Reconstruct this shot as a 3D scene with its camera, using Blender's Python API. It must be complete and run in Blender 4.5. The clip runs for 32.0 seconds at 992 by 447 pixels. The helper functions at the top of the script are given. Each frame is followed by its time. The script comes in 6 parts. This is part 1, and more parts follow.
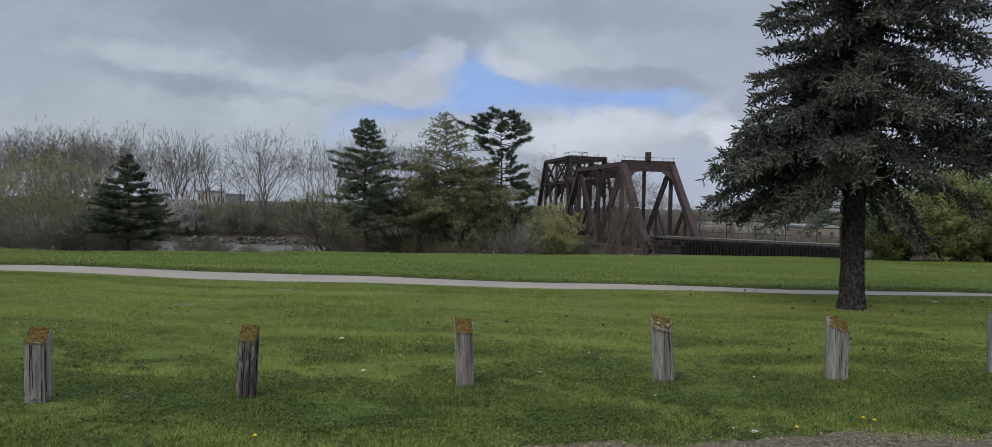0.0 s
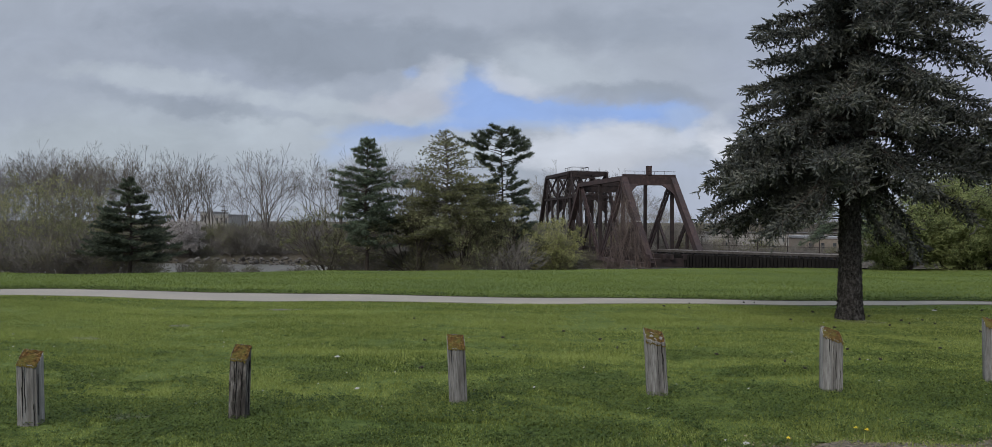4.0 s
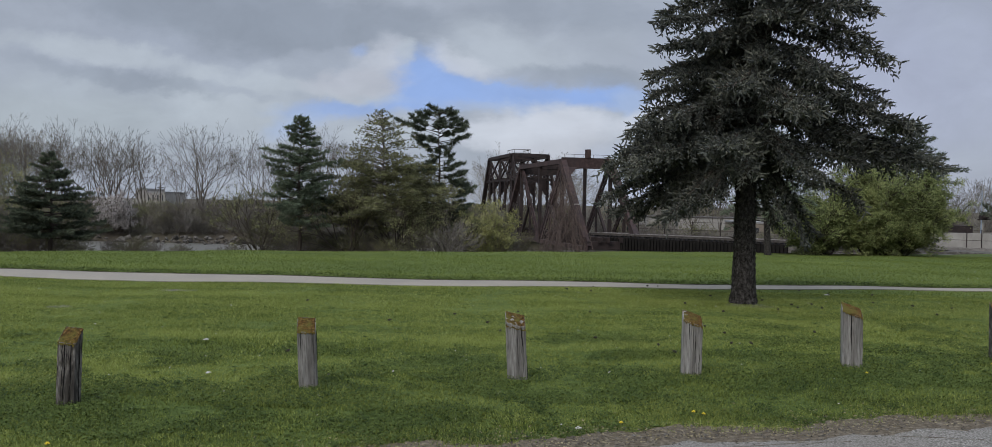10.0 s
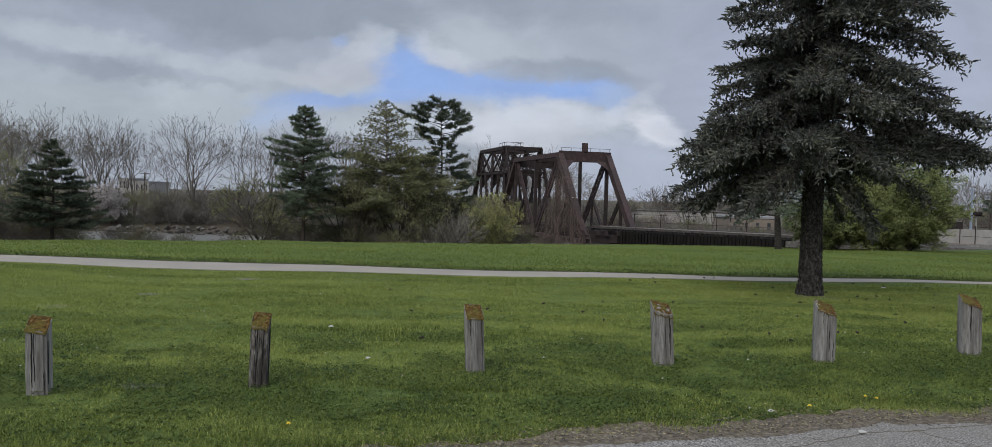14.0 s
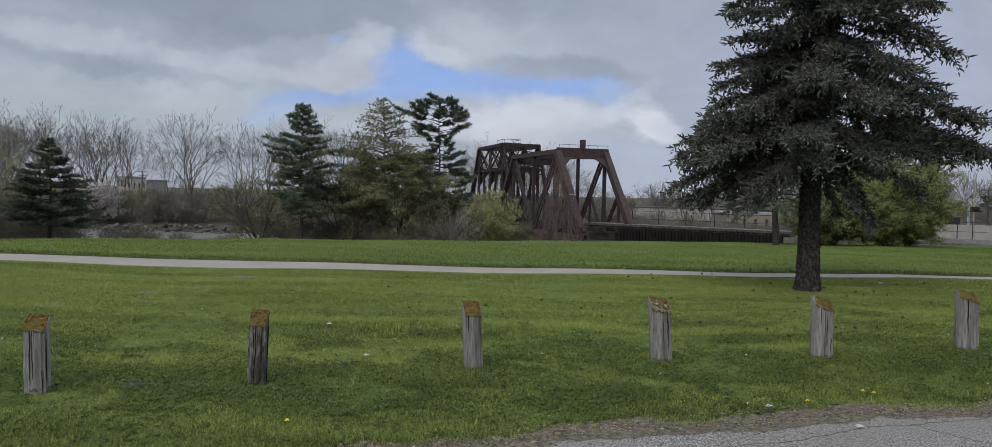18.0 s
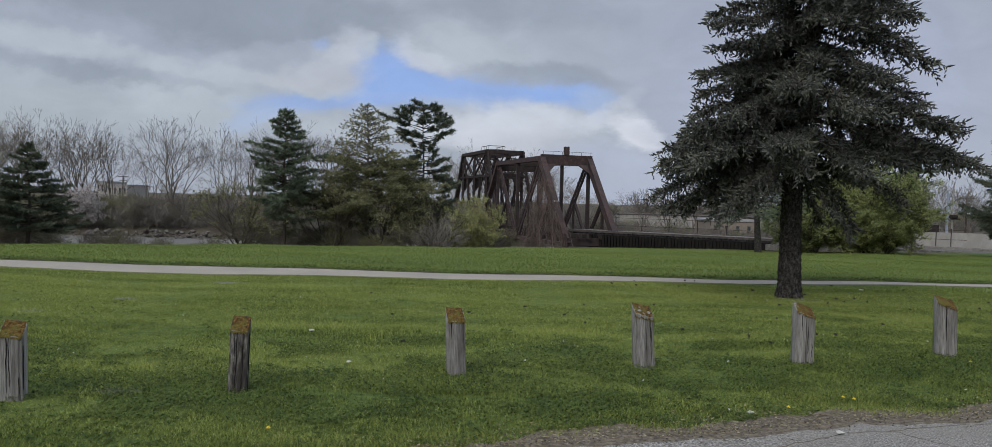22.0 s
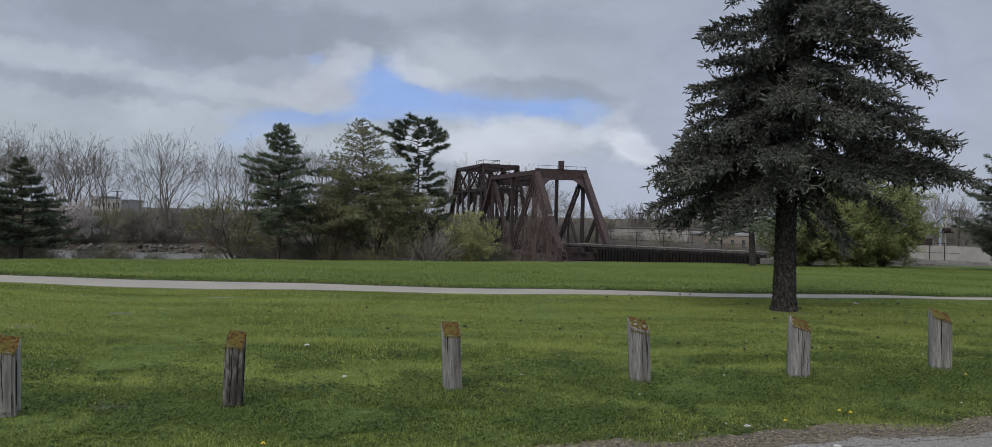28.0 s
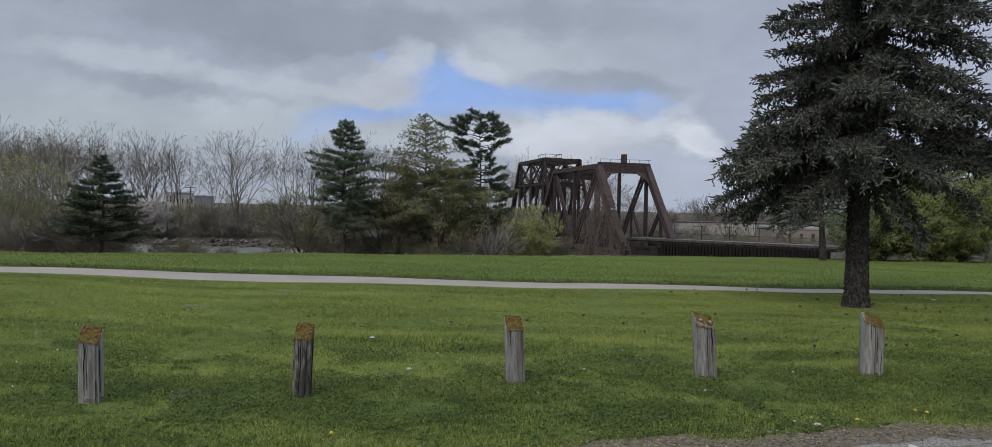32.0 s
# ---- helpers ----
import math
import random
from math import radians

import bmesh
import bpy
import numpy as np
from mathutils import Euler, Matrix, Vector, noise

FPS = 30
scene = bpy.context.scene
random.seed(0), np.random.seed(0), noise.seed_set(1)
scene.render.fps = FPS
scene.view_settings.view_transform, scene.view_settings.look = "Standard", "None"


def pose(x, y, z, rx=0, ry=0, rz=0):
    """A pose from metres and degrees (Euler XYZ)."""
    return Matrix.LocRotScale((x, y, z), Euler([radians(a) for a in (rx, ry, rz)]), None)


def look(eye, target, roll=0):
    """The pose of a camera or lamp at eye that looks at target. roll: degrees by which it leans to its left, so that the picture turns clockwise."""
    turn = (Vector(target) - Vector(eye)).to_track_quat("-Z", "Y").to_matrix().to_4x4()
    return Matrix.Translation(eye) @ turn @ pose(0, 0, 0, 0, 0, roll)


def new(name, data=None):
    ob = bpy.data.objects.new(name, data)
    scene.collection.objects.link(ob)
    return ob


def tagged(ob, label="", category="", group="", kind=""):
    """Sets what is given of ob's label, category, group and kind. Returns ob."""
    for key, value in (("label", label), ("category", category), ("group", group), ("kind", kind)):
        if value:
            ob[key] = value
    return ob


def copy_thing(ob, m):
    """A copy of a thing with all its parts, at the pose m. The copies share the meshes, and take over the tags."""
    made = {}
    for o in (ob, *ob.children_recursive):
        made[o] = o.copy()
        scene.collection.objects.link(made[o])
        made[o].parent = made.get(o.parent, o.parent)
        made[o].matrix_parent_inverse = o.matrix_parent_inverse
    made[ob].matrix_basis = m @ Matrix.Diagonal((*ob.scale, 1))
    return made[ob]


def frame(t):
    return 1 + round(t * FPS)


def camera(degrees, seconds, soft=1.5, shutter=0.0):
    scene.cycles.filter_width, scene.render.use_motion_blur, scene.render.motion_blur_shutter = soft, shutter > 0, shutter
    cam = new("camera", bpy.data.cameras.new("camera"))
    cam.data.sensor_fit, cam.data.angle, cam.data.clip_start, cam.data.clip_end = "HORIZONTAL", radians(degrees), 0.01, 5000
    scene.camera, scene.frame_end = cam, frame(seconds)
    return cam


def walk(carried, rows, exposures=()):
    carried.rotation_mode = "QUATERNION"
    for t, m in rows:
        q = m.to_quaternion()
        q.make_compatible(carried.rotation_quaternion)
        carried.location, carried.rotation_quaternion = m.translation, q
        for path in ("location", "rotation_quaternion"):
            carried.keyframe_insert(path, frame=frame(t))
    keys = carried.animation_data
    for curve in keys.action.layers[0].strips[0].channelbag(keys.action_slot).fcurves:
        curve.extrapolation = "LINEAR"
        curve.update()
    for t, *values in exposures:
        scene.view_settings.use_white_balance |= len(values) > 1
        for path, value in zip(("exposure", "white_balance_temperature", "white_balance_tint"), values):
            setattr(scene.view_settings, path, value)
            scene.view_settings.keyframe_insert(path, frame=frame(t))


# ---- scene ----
cam = camera(63.9, 32.0, soft=0.75)
PATH = [
    (0, (0.526, -0.569, 1.775), (0.285, 1.416, 1.729), 1.2),
    (0.5, (0.527, -0.58, 1.776), (0.297, 1.407, 1.74), 1.3),
    (1, (0.52, -0.565, 1.771), (0.292, 1.421, 1.743), 1.0),
    (1.5, (0.511, -0.608, 1.771), (0.278, 1.378, 1.75), 0.8),
    (2, (0.51, -0.607, 1.766), (0.262, 1.377, 1.749), 0.5),
    (2.5, (0.519, -0.57, 1.772), (0.262, 1.413, 1.756), 0.5),
    (3, (0.528, -0.587, 1.768), (0.273, 1.397, 1.758), 0.4),
    (3.5, (0.584, -0.592, 1.77), (0.331, 1.392, 1.764), 0.3),
    (5.5, (1.296, -0.413, 1.773), (1.07, 1.574, 1.769), 0.2),
    (6, (1.761, -0.309, 1.779), (1.546, 1.68, 1.77), 0.3),
    (6.5, (2.004, -0.264, 1.791), (1.808, 1.726, 1.773), 0.6),
    (7, (1.989, -0.247, 1.796), (1.818, 1.745, 1.764), 0.9),
    (7.5, (2.001, -0.252, 1.788), (1.851, 1.742, 1.749), 0.9),
    (8, (2.005, -0.258, 1.79), (1.87, 1.737, 1.74), 0.9),
    (8.5, (2.009, -0.256, 1.776), (1.887, 1.74, 1.721), 0.9),
    (9, (1.967, -0.269, 1.786), (1.848, 1.727, 1.729), 0.9),
    (9.5, (1.796, -0.303, 1.783), (1.678, 1.692, 1.727), 0.9),
    (10, (1.52, -0.363, 1.784), (1.403, 1.633, 1.734), 1.0),
    (10.5, (1.151, -0.443, 1.778), (1.036, 1.554, 1.73), 1.0),
    (11, (0.761, -0.51, 1.772), (0.644, 1.486, 1.726), 1.0),
    (11.5, (0.459, -0.566, 1.765), (0.346, 1.43, 1.718), 1.2),
    (12, (0.234, -0.596, 1.749), (0.128, 1.401, 1.699), 1.4),
    (12.5, (0.062, -0.619, 1.742), (-0.036, 1.378, 1.689), 1.4),
    (13, (-0.093, -0.64, 1.731), (-0.179, 1.357, 1.676), 1.5),
    (13.5, (-0.206, -0.656, 1.724), (-0.28, 1.342, 1.664), 1.5),
    (14, (-0.237, -0.655, 1.723), (-0.304, 1.343, 1.656), 1.5),
    (14.5, (-0.234, -0.659, 1.719), (-0.295, 1.339, 1.651), 1.5),
    (16.5, (-0.238, -0.66, 1.715), (-0.291, 1.338, 1.639), 1.3),
    (17, (-0.239, -0.66, 1.716), (-0.296, 1.338, 1.64), 1.3),
    (17.5, (-0.233, -0.656, 1.717), (-0.296, 1.342, 1.641), 1.3),
    (18, (-0.234, -0.657, 1.716), (-0.296, 1.34, 1.642), 1.3),
    (18.5, (-0.229, -0.656, 1.718), (-0.29, 1.342, 1.644), 1.3),
    (19, (-0.23, -0.653, 1.718), (-0.289, 1.345, 1.644), 1.3),
    (19.5, (-0.231, -0.659, 1.718), (-0.289, 1.339, 1.645), 1.3),
    (20, (-0.232, -0.657, 1.718), (-0.287, 1.341, 1.645), 1.4),
    (20.5, (-0.234, -0.658, 1.716), (-0.283, 1.34, 1.645), 1.4),
    (21, (-0.233, -0.658, 1.717), (-0.276, 1.34, 1.647), 1.4),
    (21.5, (-0.23, -0.66, 1.719), (-0.263, 1.339, 1.653), 1.4),
    (22, (-0.23, -0.657, 1.718), (-0.252, 1.342, 1.661), 1.5),
    (22.5, (-0.226, -0.658, 1.719), (-0.24, 1.341, 1.668), 1.5),
    (23, (-0.228, -0.664, 1.717), (-0.234, 1.335, 1.674), 1.4),
    (23.5, (-0.229, -0.661, 1.716), (-0.225, 1.338, 1.681), 1.3),
    (24, (-0.228, -0.661, 1.717), (-0.215, 1.338, 1.688), 1.3),
    (24.5, (-0.229, -0.66, 1.717), (-0.21, 1.34, 1.693), 1.3),
    (25, (-0.232, -0.659, 1.713), (-0.212, 1.341, 1.695), 1.3),
    (25.5, (-0.233, -0.662, 1.718), (-0.213, 1.338, 1.701), 1.3),
    (27.5, (-0.237, -0.658, 1.714), (-0.24, 1.342, 1.697), 1.4),
    (28, (-0.239, -0.662, 1.716), (-0.249, 1.338, 1.695), 1.4),
    (28.5, (-0.236, -0.66, 1.711), (-0.254, 1.34, 1.684), 1.6),
    (29, (-0.235, -0.662, 1.715), (-0.26, 1.338, 1.682), 1.6),
    (29.5, (-0.235, -0.661, 1.713), (-0.267, 1.339, 1.675), 1.7),
    (30, (-0.238, -0.663, 1.717), (-0.28, 1.336, 1.676), 1.8),
    (30.5, (-0.241, -0.663, 1.716), (-0.294, 1.336, 1.673), 1.8),
    (31, (-0.239, -0.663, 1.715), (-0.313, 1.335, 1.671), 1.7),
    (31.5, (-0.241, -0.665, 1.717), (-0.374, 1.33, 1.671), 1.5),
    (32, (-0.244, -0.678, 1.716), (-0.409, 1.315, 1.677), 1.2),
]
walk(cam, [(t, look(eye, target, roll)) for t, eye, target, roll in PATH])

# ---------------------------------------------------------------- light
scene.view_settings.exposure = 0.0
SUN_AZ, SUN_EL = 205.0, 38.0


CLOUD_MID, CLOUD_DIM = (3.95, 4.4, 5.2), (3.45, 3.88, 4.75)
CLOUD_DARK, CLOUD_LIGHT = (2.8, 3.2, 3.9), (4.85, 5.4, 6.1)
BASE_LIGHT, CLOUD_PINK = (4.25, 4.8, 5.35), (4.75, 5.0, 5.75)
CLOUD_WHITE, CLOUD_BRILLIANT = (5.9, 6.3, 7.2), (7.0, 7.3, 8.1)
BLUE, PALE_BLUE = (2.85, 4.25, 7.8), (3.7, 4.8, 7.2)
CLOUD_BLUE, LILAC = (4.3, 4.85, 6.2), (3.95, 4.3, 5.75)


def sky_world():
    w = bpy.data.worlds.new("broken_cloud_sky")
    scene.world = w
    w.use_nodes = True
    nt = w.node_tree
    nt.nodes.clear()
    N, L = nt.nodes.new, nt.links.new

    def math_node(op, a, b=None, c=None, clamp=False):
        n = N("ShaderNodeMath")
        n.operation, n.use_clamp = op, clamp
        for i, v in enumerate((a, b, c)):
            if v is None:
                continue
            if isinstance(v, (int, float)):
                n.inputs[i].default_value = v
            else:
                L(v, n.inputs[i])
        return n.outputs[0]

    def mix(fac, a, b):
        n = N("ShaderNodeMix")
        n.data_type = "RGBA"
        if isinstance(fac, (int, float)):
            n.inputs["Factor"].default_value = fac
        else:
            L(fac, n.inputs["Factor"])
        for i, c in ((6, a), (7, b)):
            if isinstance(c, tuple):
                n.inputs[i].default_value = (*c, 1)
            else:
                L(c, n.inputs[i])
        return n.outputs[2]

    sky = N("ShaderNodeTexSky")
    sky.sky_type, sky.sun_disc = "NISHITA", False
    sky.sun_elevation, sky.sun_rotation = radians(SUN_EL), radians(SUN_AZ)
    sky.air_density, sky.dust_density = 1.0, 1.2
    tc = N("ShaderNodeTexCoord")
    sep = N("ShaderNodeSeparateXYZ")
    L(tc.outputs["Generated"], sep.inputs[0])
    x, y, z = sep.outputs
    ay = math_node("MAXIMUM", math_node("ABSOLUTE", y), 0.05)
    u = math_node("DIVIDE", x, ay)
    v = math_node("DIVIDE", z, ay)
    flat = N("ShaderNodeCombineXYZ")
    L(u, flat.inputs[0])
    L(math_node("MULTIPLY", v, 1.7), flat.inputs[1])

    def fbm(scale, detail, rough, offset, dist=0.0):
        mp = N("ShaderNodeMapping")
        mp.inputs["Location"].default_value = offset
        L(flat.outputs[0], mp.inputs[0])
        n = N("ShaderNodeTexNoise")
        n.inputs["Scale"].default_value = scale
        n.inputs["Detail"].default_value = detail
        n.inputs["Roughness"].default_value = rough
        n.inputs["Distortion"].default_value = dist
        L(mp.outputs[0], n.inputs["Vector"])
        return math_node("SUBTRACT", n.outputs["Fac"], 0.5)

    # two drifts bend every cloud edge, a coarse one and a billowing fine one
    bend_u = math_node("ADD", math_node("MULTIPLY", fbm(7, 3, 0.5, (3, 1, 0)), 0.11), math_node("MULTIPLY", fbm(24, 6, 0.62, (8, 2, 0)), 0.045))
    bend_v = math_node("ADD", math_node("MULTIPLY", fbm(7, 3, 0.5, (5, 9, 0)), 0.05), math_node("MULTIPLY", fbm(24, 6, 0.62, (1, 6, 0)), 0.03))
    fray = math_node("MULTIPLY", fbm(13, 8, 0.6, (2, 7, 0), 0.3), 1.5)
    front = math_node("GREATER_THAN", y, 0.0)

    def patch(under, colour, u0, v0, ru, rv, tilt, opacity, soft, warp):
        """One cloud or gap over what lies behind it, its rim bent and frayed."""
        du = math_node("MULTIPLY_ADD", bend_u, warp, math_node("SUBTRACT", u, u0))
        dv = math_node("MULTIPLY_ADD", bend_v, warp, math_node("SUBTRACT", v, v0))
        ca, sa = math.cos(radians(tilt)), math.sin(radians(tilt))
        a = math_node("MULTIPLY_ADD", du, ca / ru, math_node("MULTIPLY", dv, sa / ru))
        b = math_node("MULTIPLY_ADD", dv, ca / rv, math_node("MULTIPLY", du, -sa / rv))
        d = math_node("SQRT", math_node("MULTIPLY_ADD", a, a, math_node("MULTIPLY", b, b)))
        d = math_node("MULTIPLY_ADD", fray, warp * 0.55, d)
        s = N("ShaderNodeMapRange")
        s.interpolation_type = "SMOOTHSTEP"
        s.inputs["From Min"].default_value, s.inputs["From Max"].default_value = 1.0 + soft * 0.5, 1.0 - soft * 0.9
        s.inputs["To Max"].default_value = opacity
        L(d, s.inputs["Value"])
        return mix(math_node("MULTIPLY", s.outputs[0], front), under, colour)

    # the grey deck, then its lit and shaded parts and the gaps, far ones first
    tone = N("ShaderNodeMapRange")
    tone.inputs["From Min"].default_value, tone.inputs["From Max"].default_value = -0.2, 0.22
    L(fbm(2.2, 7, 0.58, (0.4, 2.2, 0), 0.4), tone.inputs["Value"])
    col = mix(tone.outputs[0], CLOUD_DIM, CLOUD_MID)
    col = patch(col, BASE_LIGHT, -0.619, 0.097, 0.263, 0.056, -1, 0.75, 0.9, 1)
    col = patch(col, CLOUD_LIGHT, -0.398, 0.117, 0.103, 0.048, -1, 0.7, 0.9, 1)
    col = patch(col, CLOUD_LIGHT, -0.570, 0.184, 0.167, 0.018, -9, 0.75, 0.7, 1)
    col = patch(col, CLOUD_DARK, -0.319, 0.221, 0.334, 0.046, -7, 0.85, 0.45, 1)
    col = patch(col, CLOUD_DARK, 0.007, 0.230, 0.135, 0.036, -1, 0.6, 0.6, 1)
    col = patch(col, CLOUD_DARK, -0.512, 0.145, 0.095, 0.014, -10, 0.7, 0.6, 1)
    col = patch(col, CLOUD_DARK, -0.635, 0.165, 0.072, 0.011, -15, 0.4, 0.7, 1)
    col = patch(col, CLOUD_DIM, -0.399, 0.134, 0.048, 0.008, -7, 0.5, 0.7, 1)
    col = patch(col, CLOUD_LIGHT, -0.318, 0.162, 0.095, 0.024, 3, 0.7, 0.7, 1)
    col = patch(col, BLUE, -0.150, 0.152, 0.062, 0.040, -1, 0.95, 0.5, 0.8)
    col = patch(col, BLUE, -0.054, 0.141, 0.151, 0.019, -6, 0.9, 0.6, 0.8)
    col = patch(col, BLUE, -0.245, 0.120, 0.103, 0.014, 5, 0.75, 0.8, 0.9)
    col = patch(col, PALE_BLUE, -0.325, 0.094, 0.048, 0.016, 19, 0.7, 0.9, 1)
    col = patch(col, BLUE, 0.061, 0.137, 0.064, 0.021, -7, 0.95, 0.6, 0.8)
    col = patch(col, PALE_BLUE, 0.108, 0.119, 0.032, 0.021, -26, 0.8, 0.7, 0.9)
    col = patch(col, PALE_BLUE, -0.046, 0.122, 0.095, 0.011, -4, 0.7, 0.8, 1)
    col = patch(col, CLOUD_DIM, -0.270, 0.171, 0.076, 0.021, -5, 0.75, 0.5, 1)
    col = patch(col, CLOUD_WHITE, -0.218, 0.173, 0.040, 0.024, 27, 0.7, 0.9, 1.0)
    col = patch(col, CLOUD_LIGHT, -0.262, 0.139, 0.076, 0.011, -5, 0.75, 0.8, 1)
    col = patch(col, CLOUD_PINK, -0.246, 0.150, 0.068, 0.016, 5, 0.75, 0.6, 1)
    col = patch(col, CLOUD_LIGHT, -0.182, 0.187, 0.019, 0.012, 29, 0.7, 0.8, 1)
    col = patch(col, BLUE, -0.240, 0.186, 0.011, 0.007, 39, 0.45, 1.0, 0.6)
    col = patch(col, CLOUD_MID, 0.024, 0.188, 0.171, 0.040, -4, 0.9, 0.55, 0.9)
    col = patch(col, CLOUD_WHITE, -0.098, 0.175, 0.041, 0.015, -15, 0.75, 0.7, 1)
    col = patch(col, CLOUD_LIGHT, -0.047, 0.194, 0.088, 0.032, -11, 0.6, 0.8, 1)
    col = patch(col, CLOUD_DARK, 0.048, 0.158, 0.088, 0.014, -5, 0.7, 0.6, 1)
    col = patch(col, CLOUD_DIM, -0.007, 0.154, 0.088, 0.011, -7, 0.6, 0.7, 1)
    col = patch(col, CLOUD_WHITE, 0.003, 0.089, 0.095, 0.035, -3, 0.95, 0.55, 1)
    col = patch(col, CLOUD_WHITE, -0.073, 0.087, 0.064, 0.019, -1, 0.85, 0.7, 1)
    col = patch(col, CLOUD_LIGHT, -0.189, 0.091, 0.088, 0.021, -1, 0.7, 0.8, 1)
    col = patch(col, CLOUD_PINK, 0.043, 0.066, 0.095, 0.024, -1, 0.6, 0.8, 1)
    col = patch(col, CLOUD_WHITE, 0.124, 0.105, 0.044, 0.018, 24, 0.8, 0.6, 1)
    col = patch(col, CLOUD_BRILLIANT, 0.160, 0.096, 0.032, 0.025, 7, 0.95, 0.5, 1)
    col = patch(col, CLOUD_BLUE, 0.138, 0.056, 0.072, 0.018, -1, 0.8, 0.8, 1)
    col = patch(col, CLOUD_BLUE, 0.147, 0.009, 0.151, 0.040, -1, 0.8, 0.9, 1)
    col = patch(col, CLOUD_BLUE, 0.118, 0.039, 0.103, 0.014, -1, 0.5, 0.8, 1)
    col = patch(col, CLOUD_DIM, 0.171, 0.130, 0.015, 0.012, -1, 0.9, 0.5, 0.5)
    col = patch(col, CLOUD_LIGHT, 0.159, 0.135, 0.018, 0.011, 49, 0.4, 0.8, 0.6)
    col = patch(col, LILAC, 0.391, 0.147, 0.239, 0.151, -1, 0.75, 0.8, 1)
    # clear air keeps a share of the true sky colour, cloud its fine unevenness
    col = mix(0.06, col, sky.outputs[0])
    grain = N("ShaderNodeMapRange")
    grain.inputs["From Min"].default_value, grain.inputs["From Max"].default_value = -0.3, 0.3
    grain.inputs["To Min"].default_value, grain.inputs["To Max"].default_value = 0.9, 1.1
    L(fbm(10, 8, 0.6, (6, 3, 0), 0.5), grain.inputs["Value"])
    # an overcast sky grows brighter towards the zenith
    zen = N("ShaderNodeMapRange")
    zen.interpolation_type = "SMOOTHSTEP"
    zen.inputs["From Min"].default_value, zen.inputs["From Max"].default_value = 0.3, 0.95
    zen.inputs["To Min"].default_value, zen.inputs["To Max"].default_value = 1.0, 3.2
    L(z, zen.inputs["Value"])
    lit = N("ShaderNodeVectorMath")
    lit.operation = "SCALE"
    L(col, lit.inputs[0])
    L(math_node("MULTIPLY", zen.outputs[0], grain.outputs[0]), lit.inputs["Scale"])
    bg = N("ShaderNodeBackground")
    bg.inputs["Strength"].default_value = 0.1
    L(lit.outputs[0], bg.inputs["Color"])
    out = N("ShaderNodeOutputWorld")
    L(bg.outputs[0], out.inputs[0])


sky_world()

sun_data = bpy.data.lights.new("sun", "SUN")
sun_data.energy, sun_data.angle, sun_data.color = 1.75, radians(24), (1.0, 0.96, 0.9)
sun = new("sun", sun_data)
sun.matrix_world = look((0, 0, 60), (60 * math.sin(radians(SUN_AZ)) * -1 / math.tan(radians(SUN_EL)), 60 * math.cos(radians(SUN_AZ)) * -1 / math.tan(radians(SUN_EL)), 0))


